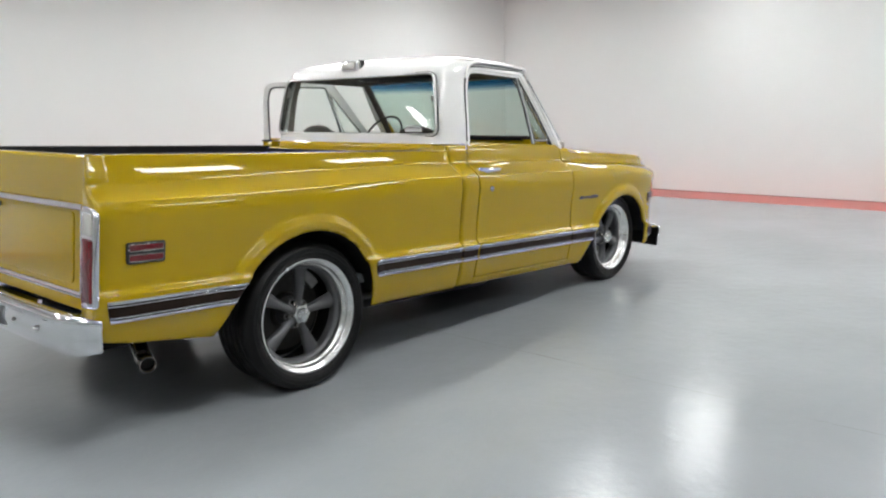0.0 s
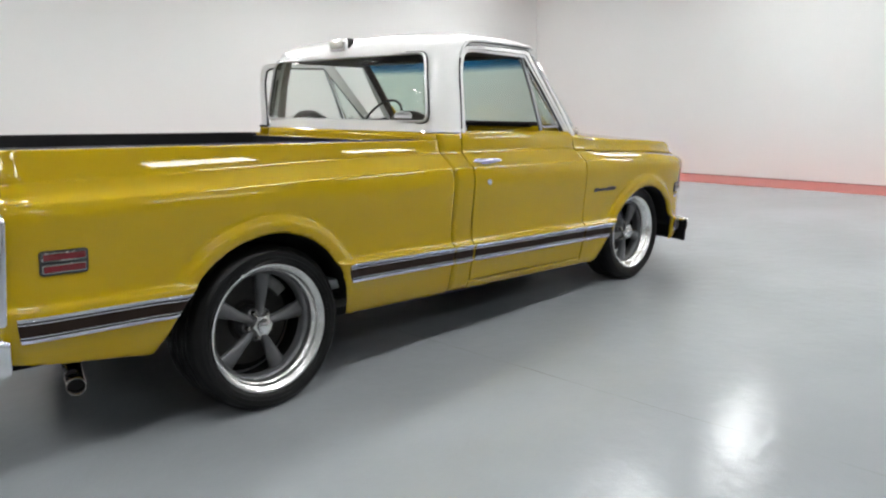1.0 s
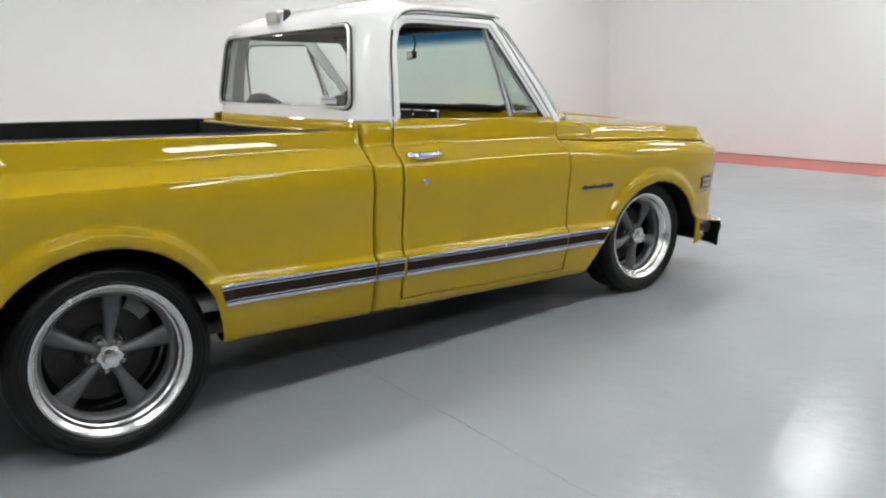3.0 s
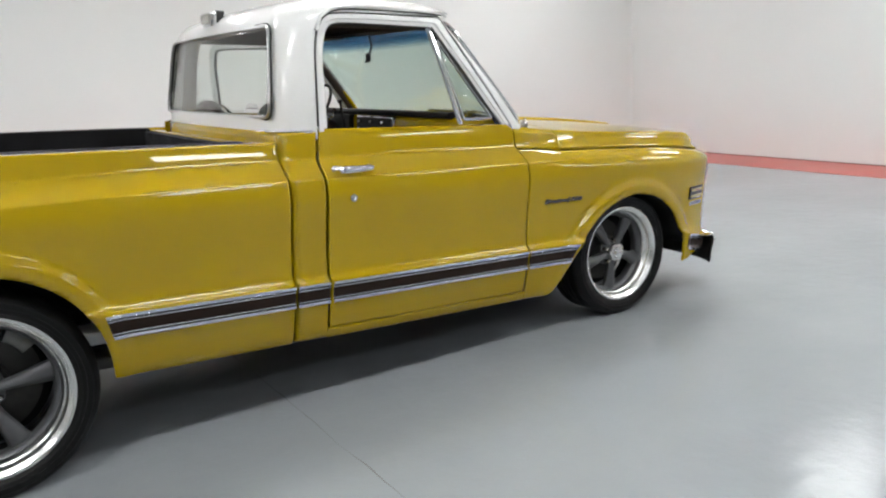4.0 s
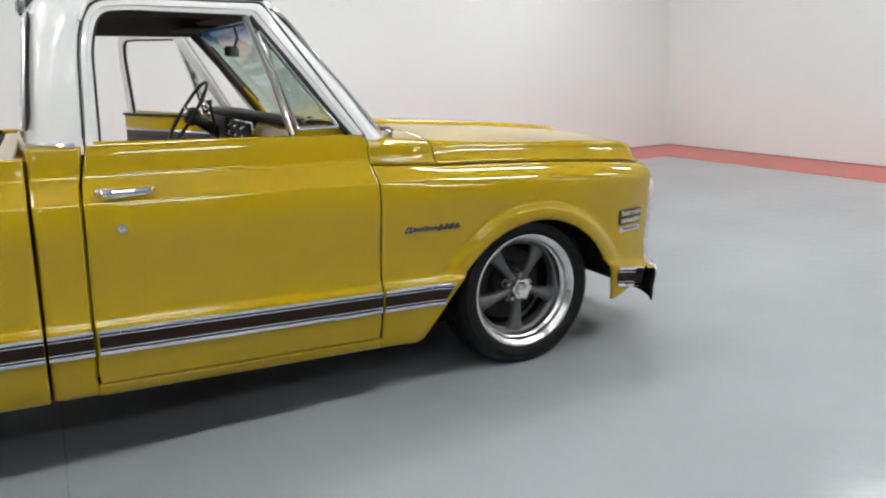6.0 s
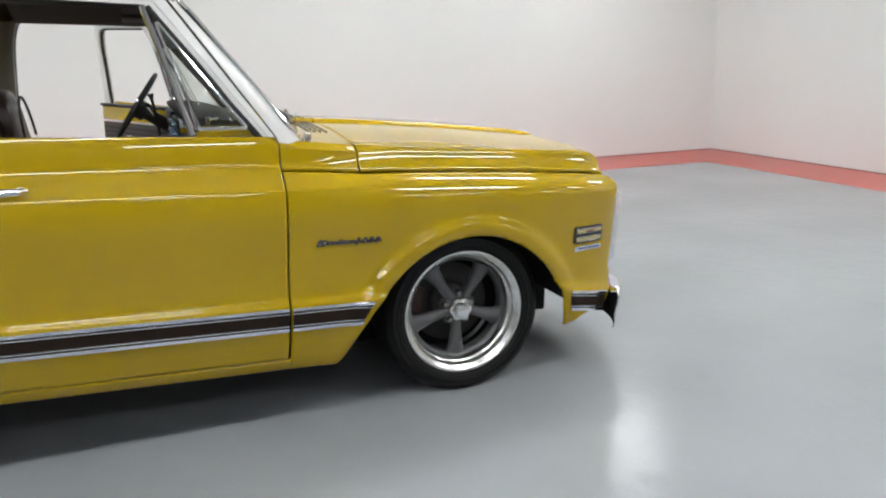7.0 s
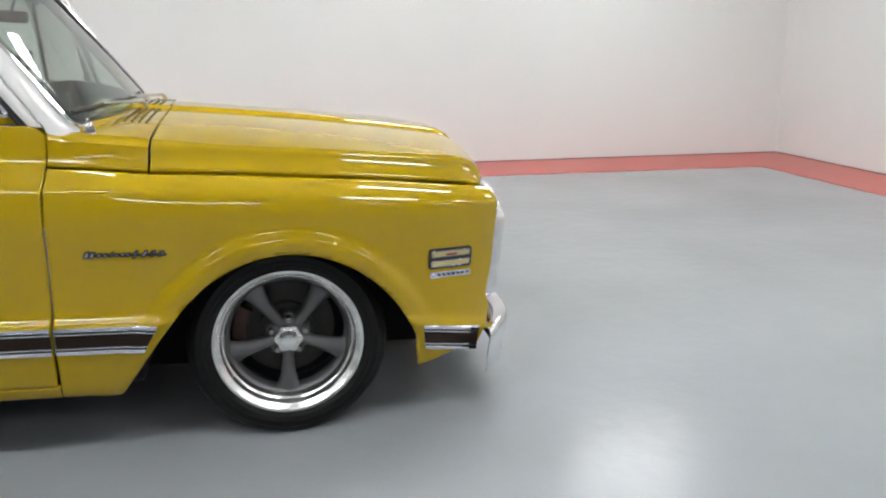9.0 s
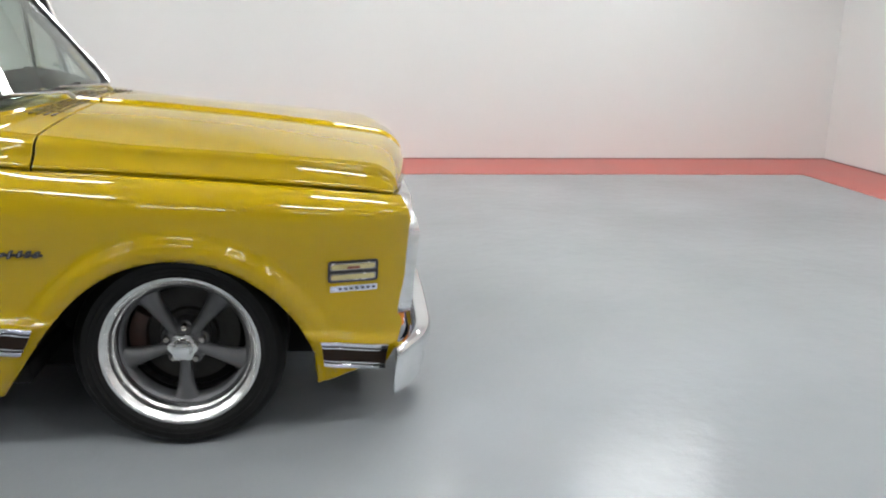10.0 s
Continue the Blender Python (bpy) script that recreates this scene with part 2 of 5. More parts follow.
CEIL = 3.05
WALLPAINT = mat("wall_paint", (0.735, 0.75, 0.74), rough=0.9, vary=0.015, vscale=0.8, bump=0.02, scale=60, spec=0.2)
CEILPAINT = mat("ceiling_paint", (0.78, 0.78, 0.77), rough=0.7, vary=0.02)
BORDER = mat("red_floor_paint", (0.50, 0.115, 0.095), rough=0.35, vary=0.08, vscale=2.5, bump=0.03, scale=30)


def floor_mat():
    m = mat("grey_epoxy", (0.295, 0.314, 0.333), rough=0.175, vary=0.09, vscale=0.7, spec=0.31)
    nt = m.node_tree
    b = nt.nodes["Principled BSDF"]
    tc = nt.nodes["Texture Coordinate"]
    n = nt.nodes.new("ShaderNodeTexNoise")
    n.inputs["Scale"].default_value, n.inputs["Detail"].default_value = 10.0, 6
    n.inputs["Roughness"].default_value = 0.55
    nt.links.new(tc.outputs["Object"], n.inputs["Vector"])
    bp = nt.nodes.new("ShaderNodeBump")
    bp.inputs["Strength"].default_value, bp.inputs["Distance"].default_value = 0.30, 0.012
    nt.links.new(n.outputs["Fac"], bp.inputs["Height"])
    nt.links.new(bp.outputs["Normal"], b.inputs["Normal"])
    # a filled saw joint across the slab, showing as a fine broken line
    sp = nt.nodes.new("ShaderNodeSeparateXYZ")
    nt.links.new(tc.outputs["Object"], sp.inputs["Vector"])
    n3 = nt.nodes.new("ShaderNodeTexNoise")
    n3.inputs["Scale"].default_value, n3.inputs["Detail"].default_value = 2.5, 6
    nt.links.new(tc.outputs["Object"], n3.inputs["Vector"])

    def calc(op, a, b_=None):
        q = nt.nodes.new("ShaderNodeMath")
        q.operation = op
        for k, val in enumerate((a, b_)):
            if val is None:
                continue
            if isinstance(val, (int, float)):
                q.inputs[k].default_value = val
            else:
                nt.links.new(val, q.inputs[k])
        return q.outputs["Value"]

    off = calc("SUBTRACT", calc("SUBTRACT", sp.outputs["X"], 1.075), calc("MULTIPLY", calc("SUBTRACT", n3.outputs["Fac"], 0.5), 0.05))
    line = calc("LESS_THAN", calc("ABSOLUTE", off), calc("MULTIPLY", n3.outputs["Fac"], 0.0045))
    old = b.inputs["Base Color"].links[0].from_socket
    mx = nt.nodes.new("ShaderNodeMix")
    mx.data_type = "RGBA"
    n4 = nt.nodes.new("ShaderNodeTexNoise")
    n4.inputs["Scale"].default_value, n4.inputs["Detail"].default_value = 1.7, 3
    nt.links.new(tc.outputs["Object"], n4.inputs["Vector"])
    worn = nt.nodes.new("ShaderNodeMapRange")
    worn.inputs["From Min"].default_value, worn.inputs["From Max"].default_value = 0.42, 0.60
    worn.inputs["To Min"].default_value, worn.inputs["To Max"].default_value = 0.06, 0.6
    nt.links.new(n4.outputs["Fac"], worn.inputs["Value"])
    nt.links.new(calc("MULTIPLY", line, worn.outputs["Result"]), mx.inputs["Factor"])
    nt.links.new(old, mx.inputs["A"])
    mx.inputs["B"].default_value = (0.12, 0.10, 0.08, 1)
    nt.links.new(mx.outputs["Result"], b.inputs["Base Color"])
    return m


# corners of the room: the far wall runs slightly askew to the side wall
CX, CY, SLOPE = 8.42, 4.30, -0.13
WX = -7.0
WY = CY + SLOPE * (WX - CX)
SY = -11.0
floor = tagged(part("floor", box_bm(WX - 0.3, CX + 0.3, SY - 0.3, WY + 0.4, -0.1, 0.0), floor_mat(), None, smooth=False), "glossy grey epoxy-painted concrete floor with a fine joint", "floor", kind="structure")
wall_line("wall_east", (CX, SY), (CX, CY), CEIL + 0.1, 0.15, WALLPAINT, "plain white painted wall")
wall_line("wall_north", (CX + 0.15, CY + SLOPE * 0.15), (WX, WY), CEIL + 0.1, 0.15, WALLPAINT, "plain white painted wall")
wall_line("wall_west", (WX, WY), (WX, SY), CEIL + 0.1, 0.15, WALLPAINT, "plain white painted wall")
wall_line("wall_south", (WX, SY), (CX + 0.15, SY), CEIL + 0.1, 0.15, WALLPAINT, "plain white painted wall")
tagged(part("ceiling", box_bm(WX - 0.3, CX + 0.3, SY - 0.3, WY + 0.4, CEIL, CEIL + 0.1), CEILPAINT, None, smooth=False), "plain white ceiling with long light fittings", "ceiling", kind="structure")
BE, BN = 0.72, 0.90
tagged(part("floor_border", prism_bm([(CX, SY), (CX, CY), (WX, WY), (WX, WY - BN), (CX - BE, CY - SLOPE * BE - BN), (CX - BE, SY)], "z", -0.002, 0.004), BORDER, None, smooth=False),
       "faded red painted border strip along the walls", "floor marking", kind="structure")
for nm, pts in (("trim", [(CX - 0.006, SY), (CX, SY), (CX, CY), (CX - 0.006, CY)]), ("trim", [(WX, WY - 0.006), (WX, WY), (CX, CY), (CX, CY - 0.006)])):
    tagged(part(nm, prism_bm(pts, "z", 0.004, 0.011), mat("dark_joint", (0.10, 0.03, 0.03), rough=0.7), None, smooth=False), "thin dark joint where wall meets floor", "trim", kind="structure")


def ceiling_light(x, y, size, glow):
    ob = new("ceiling_light")
    ob.location = (x, y, CEIL)
    L, W = size
    fr = prism_bm([(-L / 2 - 0.03, -W / 2 - 0.03), (L / 2 + 0.03, -W / 2 - 0.03), (L / 2 + 0.03, W / 2 + 0.03), (-L / 2 - 0.03, W / 2 + 0.03)], "z", -0.05, 0.0, 0.006)
    part("frame", fr, CEILPAINT, ob, smooth=False)
    part("diffuser", box_bm(-L / 2, L / 2, -W / 2, W / 2, -0.062, -0.0505, 0.004), glow, ob, "glowing white diffuser", smooth=False)
    return tagged(ob, "long white ceiling light with a glowing diffuser", "ceiling light", "ceiling lights")


for (lx, ly), count, size, power in LIGHT_ROWS:
    first = ceiling_light(lx, ly, size, emit_mat("lamp_diffuser", (0.985, 1.0, 1.0), power))
    for i in range(1, count):
        copy_thing(first, pose(lx - 2.6 * i, ly, CEIL))

# ---------------------------------------------------------------- the pickup, built level and then pitched nose-down
truck = new("pickup_truck")
truck.matrix_world = pose(0, 0, 0, 0, 3.2, 0)
tagged(truck, "lowered yellow vintage pickup truck with white cab roof, driver's door open", "pickup truck")

# half width of the body side by height: tuck-under, trim ledge and flat flank by points, then shoulder, hollow and belt band by their lean in degrees
LOWER = ([0.33, 0.36, 0.39, 0.42, 0.50, 0.585, 0.600, 0.607, 0.614, 0.622, 0.632, 0.650, 0.70, 0.80, 0.90],
         [0.900, 0.932, 0.946, 0.954, 0.970, 0.983, 0.9845, 0.982, 0.9750, 0.9690, 0.9660, 0.9645, 0.9645, 0.9718, 0.982])


def lean_section(heights, leans, inset):
    """Half width by height: the lower side by points, the upper by lean; the steepest lean is set so that the band lies inset at 1.104."""
    low = curve(*LOWER)
    z = np.linspace(0.33, 1.21, 1761)
    lo_p, hi_p = 40.0, 86.0
    for _ in range(40):
        peak = (lo_p + hi_p) / 2
        lean = curve(heights, [peak if v is None else v for v in leans])(z)
        drop = np.concatenate([[0], np.cumsum(np.tan(np.radians((lean[1:] + lean[:-1]) / 2)) * np.diff(z))])
        y = np.where(z < 0.90, low(z), 0.982 - (drop - np.interp(0.90, z, drop)))
        if np.interp(1.104, z, y) > inset:
            lo_p = peak
        else:
            hi_p = peak
    return lambda q: np.interp(q, z, y)


DOOR_SECTION = lean_section([0.88, 0.90, 0.935, 0.962, 0.982, 0.998, 1.009, 1.068, 1.076, 1.084, 1.093, 1.105, 1.125, 1.150, 1.166, 1.178, 1.19, 1.21],
                            [-6.0, -5.5, 3.0, 11.5, 14.2, 17.5, None, None, 34.0, 17.0, 10.0, 9.5, 11.0, 13.5, 17.0, 26.0, 50.0, 60.0], 0.868)
BED_SECTION = lean_section([0.88, 0.90, 0.935, 0.962, 0.982, 0.998, 1.009, 1.068, 1.076, 1.084, 1.10, 1.12, 1.15, 1.21],
                           [-6.0, -5.5, 3.0, 11.5, 14.2, 17.5, None, None, 34.0, 19.0, 14.8, 13.6, 12.0, 11.0], 0.868)
side_section = DOOR_SECTION


def edge_roll(x, a, b, ra, rb):
    """How far a panel turns in at its ends a and b, with radii ra and rb."""
    t0, t1 = np.clip(1 - (x - a) / ra, 0, 1), np.clip(1 - (b - x) / rb, 0, 1)
    return 0.8 * (ra * (1 - np.sqrt(1 - t0**2)) + rb * (1 - np.sqrt(1 - t1**2)))


# outline in plan: corner rounding at the tail and towards the grille
plan_in = curve([-1.07, -1.05, -1.02, -0.97, -0.9, -0.8, 0, 2.9, 3.15, 3.3, 3.4, 3.5, 3.56, 3.60, 3.63],
                [0.046, 0.028, 0.014, 0.004, 0.001, 0, 0, 0, 0.006, 0.022, 0.042, 0.075, 0.103, 0.13, 0.17])
REAR_ARCH = [(-0.56, 0.345), (-0.525, 0.39), (-0.488, 0.443), (-0.43, 0.54), (-0.381, 0.609), (-0.32, 0.668), (-0.257, 0.715), (-0.19, 0.75), (-0.129, 0.769), (-0.06, 0.779), (0.02, 0.778),
             (0.09, 0.765), (0.16, 0.737), (0.22, 0.70), (0.275, 0.65), (0.315, 0.60), (0.345, 0.545), (0.366, 0.485), (0.38, 0.42), (0.386, 0.345)]
FRONT_ARCH = [(2.385, 0.345), (2.42, 0.395), (2.46, 0.462), (2.52, 0.557), (2.60, 0.655), (2.65, 0.704), (2.70, 0.745), (2.755, 0.776), (2.812, 0.796), (2.87, 0.805), (2.93, 0.806), (2.985, 0.80),
              (3.04, 0.786), (3.10, 0.758), (3.16, 0.718), (3.21, 0.674), (3.255, 0.622), (3.295, 0.565), (3.325, 0.505), (3.348, 0.43), (3.356, 0.345)]


def arch_tools(pts, cx, cz):
    """The arch's edge as a smooth curve: its lower limit by x, and the distance from it."""
    q = np.array(pts) - (cx, cz)
    ang, rad = np.arctan2(q[:, 1], q[:, 0]), np.hypot(q[:, 0], q[:, 1])
    a = np.linspace(ang.min(), ang.max(), 160)
    r = np.polyval(np.polyfit(ang, rad, 7), a)
    fine = np.stack([cx + r * np.cos(a), cz + r * np.sin(a)], 1)[::-1]
    fine = fine[np.concatenate([[True], np.diff(fine[:, 0]) > 0])]
    low = lambda x: np.where((x >= fine[0, 0]) & (x <= fine[-1, 0]), np.interp(x, fine[:, 0], fine[:, 1]), 0.0)

    def dist(x, z):
        d = np.hypot(fine[:, 0][:, None] - np.ravel(x), fine[:, 1][:, None] - np.ravel(z))
        return d.min(0).reshape(np.shape(x))

    return low, dist, [tuple(p) for p in fine[::8]] + [tuple(fine[-1])]


RA, RA_D, REAR_ARCH = arch_tools(REAR_ARCH, -0.06, 0.325)
FA, FA_D, FRONT_ARCH = arch_tools(FRONT_ARCH, 2.88, 0.325)


def flare(d, z=1.0):
    """How far the wheel arch lip stands out, by distance from its edge."""
    return (0.3 + 0.7 * smooth01((z - 0.50) / 0.22)) * 0.026 * (1 - smooth01((d - 0.038) / 0.048)) - 0.007 * (1 - smooth01(d / 0.016))


def side_y(x, z, kind="door"):
    x, z = np.broadcast_arrays(np.asarray(x, float), np.asarray(z, float))
    zz = z
    if kind == "bed":
        drop = 0.042 * smooth01((0.9 - x) / 1.9)
        k = smooth01((z - 0.90) / 0.1)
        zz = np.minimum(z + drop * k, 1.2)
    if kind == "fender":
        # ahead of the wheel the ledge over the moulding runs lower, with the moulding
        zz = z + np.interp(x, [3.0, 3.25, 3.34, 3.555], [0.0, 0.03, 0.045, 0.085]) * (1 - smooth01((z - 0.56) / 0.25))
    y = BED_SECTION(zz) if kind == "bed" else side_section(zz)
    if kind == "fender":
        top = fender_top(x)
        t = np.clip((z - 0.93) / (top - 0.93), 0, 1)
        rolled = side_section(0.93) - (side_section(0.93) - 0.862) * (1 - (1 - t**2.3) ** (1 / 2.1))
        w = hand_over(x)
        y = np.where(z > 0.93, w * y + (1 - w) * rolled, y)
    y = y - plan_in(x) * np.where(x > 0, 1.0, 1 - 0.8 * smooth01((z - 0.99) / 0.07))
    if kind == "bed":
        y = y + flare(RA_D(x, z), z)
    if kind == "fender":
        y = y + flare(FA_D(x, z), z)
    return y


def hand_over(x):
    """1 at the door's front edge, where fender and cowl take over the door's section, 0 further on."""
    return 1 - smooth01((x - 2.19) / 0.50)


fender_top = curve([2.2, 2.35, 2.5, 2.76, 3.09, 3.44, 3.63], [1.060, 1.054, 1.044, 1.038, 1.027, 1.005, 0.985])
fender_nose = curve([0.34, 0.40, 0.454, 0.50, 0.54, 0.565, 0.585, 0.61, 0.725, 0.88, 0.953, 0.985, 1.01], [3.50, 3.53, 3.556, 3.580, 3.596, 3.601, 3.598, 3.585, 3.602, 3.62, 3.606, 3.585, 3.56])


def skin(name, xs, zs, low, kind, s, material, parent, label="", top=None, nose=None, thick=0.014):
    """A body-side panel on side s (-1 right, 1 left) over columns xs and rows zs, cut off below at low(x)."""
    X, Z = np.meshgrid(np.array(xs, float), np.array(zs, float), indexing="ij")
    if top is not None:
        k = (Z > 0.93) * (Z - 0.93) / (zs[-1] - 0.93)
        Z = np.where(Z > 0.93, 0.93 + k * (top(X) - 0.93), Z)
    Z = np.maximum(Z, low(X))
    if nose is not None:
        k = np.clip((X - 3.25) / (xs[-1] - 3.25), 0, 1)
        X = np.where(X > 3.25, 3.25 + k * (nose(Z) - 3.25), X)
    Y = side_y(X, Z, kind)
    if kind == "bed":
        Y = Y - edge_roll(X, -9.0, 1.058, 0.01, 0.014)
    if kind == "fender":
        Y = Y - edge_roll(X, 2.2155, 9.0, 0.008, 0.01)
    if kind == "bed":
        X = tail_lean(X, Z)
        # a narrow raised lip down the rear end of the upper band
        Y = Y + 0.012 * smooth01((Z - 1.0) / 0.06) * smooth01((-0.980 - X) / 0.008)
    v, f = grid_data(np.stack([X, s * Y, Z], -1), (0, s, 0))
    ob = merged(mesh_ob(name, v, f, material, parent, label))
    return solidify(ob, thick)


def tail_lean(x, z):
    """The rear end leans forward towards its top."""
    return x + 0.062 * (z - 0.62) * np.clip((-0.8 - x) / 0.26, 0, 1)


ROWS = list(np.concatenate([np.arange(0.345, 0.565, 0.0125), np.arange(0.57, 0.597, 0.006), np.arange(0.60, 0.655, 0.0028), np.arange(0.66, 0.945, 0.016), np.arange(0.95, 0.986, 0.005), np.arange(0.988, 1.0985, 0.0022), np.arange(1.10, 1.13, 0.005)]))


def columns(a, b, step, arch=()):
    xs = set(np.round(np.arange(a, b, step), 4)) | {a, b}
    for p, q in zip(arch, arch[1:]):
        for k in range(3):
            x = p[0] + (q[0] - p[0]) * k / 3
            if a < x < b:
                xs.add(round(x, 4))
    out = []
    for x in sorted(xs):
        if not out or x - out[-1] > 0.0015:
            out.append(x)
    near = [0.0012, 0.003, 0.006, 0.010]
    return out[:1] + [a + d for d in near] + [x for x in out[1:-1] if a + 0.013 < x < b - 0.013] + [b - d for d in near[::-1]] + out[-1:]


def bed_low(x):
    base = np.interp(x, [-1.07, -0.9, -0.5, 1.1], [0.43, 0.40, 0.352, 0.352])
    return np.maximum(base, RA(x))


def fender_low(x):
    base = np.interp(x, [2.2, 2.45, 3.36, 3.56], [0.35, 0.352, 0.40, 0.452])
    return np.maximum(base, FA(x))


def door_back(z):
    return np.interp(z, [0.39, 0.43, 1.0, 1.05, 1.10, 1.19], [1.214, 1.208, 1.213, 1.217, 1.228, 1.241])


BEDROWS = [z for z in ROWS if z < 1.125] + [1.13, 1.135, 1.138, 1.14]
for s in (-1, 1):
    bed_xs = sorted(set(columns(-1.05, 1.058, 0.02, REAR_ARCH)) | {-1.062, -1.057, -1.045, -1.035})
    bed_side = skin("bed_side", bed_xs, BEDROWS, bed_low, "bed", s, PAINT, truck, "glossy yellow bed side with wheel arch")
    # top rail, rolled inwards, and the lined inner wall
    xs = np.linspace(-1.06, 1.058, 60)
    rail = [[(float(tail_lean(x, 1.14)), s * (side_y(x, 1.14, "bed") - a), z) for a, z in ((0, 1.1402), (0.004, 1.1435), (0.012, 1.145), (0.03, 1.1455), (0.05, 1.145), (0.058, 1.143), (0.06, 1.138), (0.06, 1.128))] for x in xs]
    v, f = grid_data(rail, (0, 0, 1))
    solidify(mesh_ob("bed_rail", v, f, PAINT, bed_side), 0.004)
    part("bed_inner_wall", box_bm(-0.985, 0.955, *sorted((s * 0.70, s * 0.797)), 0.62, 1.1475, 0.008), LINER, truck, "black textured bed liner wall")
    # fender and door
    fen = skin("front_fender", columns(2.2155, 3.60, 0.02, FRONT_ARCH), ROWS, fender_low, "fender", s, PAINT, truck, "glossy yellow front fender with wheel arch", top=fender_top, nose=fender_nose)
    # panel between bed and door, and rocker sill
    zs = np.array([z for z in ROWS if z > 0.35] + [1.135, 1.15, 1.165, 1.178])
    P = []
    for u in [0, 0.008, 0.02, 0.04, 0.065, 0.10, 0.14, 0.19, 0.25, 0.33, 0.45, 0.57, 0.69, 0.81, 0.90, 0.945, 0.97, 0.985, 1]:
        end = door_back(zs) - 0.008
        xs2 = 1.066 + u * (end - 1.066)
        P.append(np.stack([xs2, s * (side_y(xs2, zs, "door") - edge_roll(xs2, 1.066, end, 0.03, 0.009)), zs], -1))
    v, f = grid_data(P, (0, s, 0))
    cab_side = solidify(mesh_ob("cab_corner_panel", v, f, PAINT, truck, "yellow cab corner panel behind the door"), 0.014)
    skin("rocker_panel", columns(1.205, 2.214, 0.05), [0.345, 0.355, 0.365, 0.375, 0.385, 0.393], lambda x: np.full(np.shape(x), 0.35), "door", s, PAINT, truck)
    # inner wheel tubs
    for cx, r, zc, w, a0 in ((-0.02, 0.46, 0.36, 0.55, 0.12), (2.898, 0.47, 0.40, 0.5, 0.23)):
        prof = [[(cx + r * math.cos(a), s * yy, zc + r * 0.93 * math.sin(a)) for yy in np.linspace(0.935, 0.935 - w, 6)] for a in np.linspace(a0, math.pi - 0.12, 26)]
        v, f = grid_data(prof, (0, 0, 1))
        solidify(mesh_ob("wheel_tub", v, f, UNDER, truck, "dark wheel housing"), 0.006)
        part("tub_wall", prism_bm([(cx + r * math.cos(a), zc + r * 0.93 * math.sin(a)) for a in np.linspace(a0, math.pi - 0.05, 26)], "y", *sorted((s * 0.50, s * 0.52))), UNDER, truck)

# ---- bright side mouldings with a brown inlay, in pieces between the panel gaps
BANDS = [("moulding_top", 0.5845, 0.598, 0.0085, CHROME), ("moulding_line", 0.579, 0.5845, 0.003, BLACK), ("moulding_bead", 0.5735, 0.579, 0.006, CHROME), ("brown_inlay", 0.5325, 0.5735, 0.0035, BROWN),
         ("moulding_bead", 0.527, 0.5325, 0.006, CHROME), ("moulding_line", 0.5215, 0.527, 0.003, BLACK), ("moulding_bottom", 0.508, 0.5215, 0.0085, CHROME)]


def moulding(x0, x1, kind, s, parent, cut0=0.0, cut1=0.0, dz0=0.0, dz1=0.0):
    """cut0, cut1: how far the lower edge runs past the upper one at the ends; dz0, dz1: how far the ends sit lower."""
    for name, lo, hi, out, m in BANDS:
        us = np.linspace(0, 1, max(3, int((x1 - x0) / 0.014)))
        P = []
        for u in us:
            row = []
            for e, o in ((0, -0.006), (0.02, out * 0.75), (0.15, out), (0.5, out * 1.1), (0.85, out), (0.98, out * 0.75), (1, -0.006)):
                z = lo + (hi - lo) * e
                t = (0.598 - z) / 0.09
                x = (x0 + cut0 * t) * (1 - u) + (x1 + cut1 * t) * u
                zz = z + dz0 * (1 - u) + dz1 * u
                row.append((x, s * (float(side_y(x, zz, kind)) + o + 0.003), zz))
            P.append(row)
        v, f = grid_data(P, (0, s, 0))
        n, m2 = len(us), 7
        f += [tuple(range(0, m2)), tuple(range((n - 1) * m2, n * m2))]
        ob = mesh_ob(name, v, f, m, parent, smooth=True, sharp=40)
        bm = bmesh.new()
        bm.from_mesh(ob.data)
        bmesh.ops.recalc_face_normals(bm, faces=bm.faces)
        bm.to_mesh(ob.data)
        bm.free()


for s in (-1, 1):
    side = [o for o in truck.children if o.name.startswith("bed_side")][0 if s < 0 else 1]
    fen = [o for o in truck.children if o.name.startswith("front_fender")][0 if s < 0 else 1]
    cor = [o for o in truck.children if o.name.startswith("cab_corner")][0 if s < 0 else 1]
    moulding(-1.03, -0.402, "bed", s, side, 0.012, -0.06, -0.012, -0.012)
    moulding(0.362, 1.056, "bed", s, side, 0.026, 0.0)
    moulding(1.068, 1.202, "door", s, cor)
    moulding(2.220, 2.512, "fender", s, fen, 0, -0.045)
    moulding(3.34, 3.555, "fender", s, fen, 0.012, -0.008, -0.045, -0.085)

# ---- bed: floor, head wall, tailgate
bed = part("bed_floor", box_bm(-1.03, 0.99, -0.80, 0.80, 0.58, 0.64, 0.006), LINER, truck, "black lined bed floor")
part("bed_head_wall", box_bm(0.925, 0.977, -0.80, 0.80, 0.60, 1.130, 0.006), LINER, truck, "black lined front wall of the bed")
capb = prism_bm(rounded([(0.970, 1.06), (1.036, 1.06), (1.036, 1.122), (1.028, 1.136), (0.970, 1.136)], 0.008, 3), "y", -0.80, 0.80)
part("bed_head_cap", capb, PAINT, truck, "yellow cap rail over the head wall")
part("bed_head_outer", box_bm(0.976, 1.04, -0.85, 0.85, 0.40, 1.098, 0.01), PAINT, truck)

def leaned(bm):
    for v in bm.verts:
        v.co.x = float(tail_lean(min(v.co.x, -0.8), v.co.z)) + max(0.0, v.co.x + 0.8)
    return bm


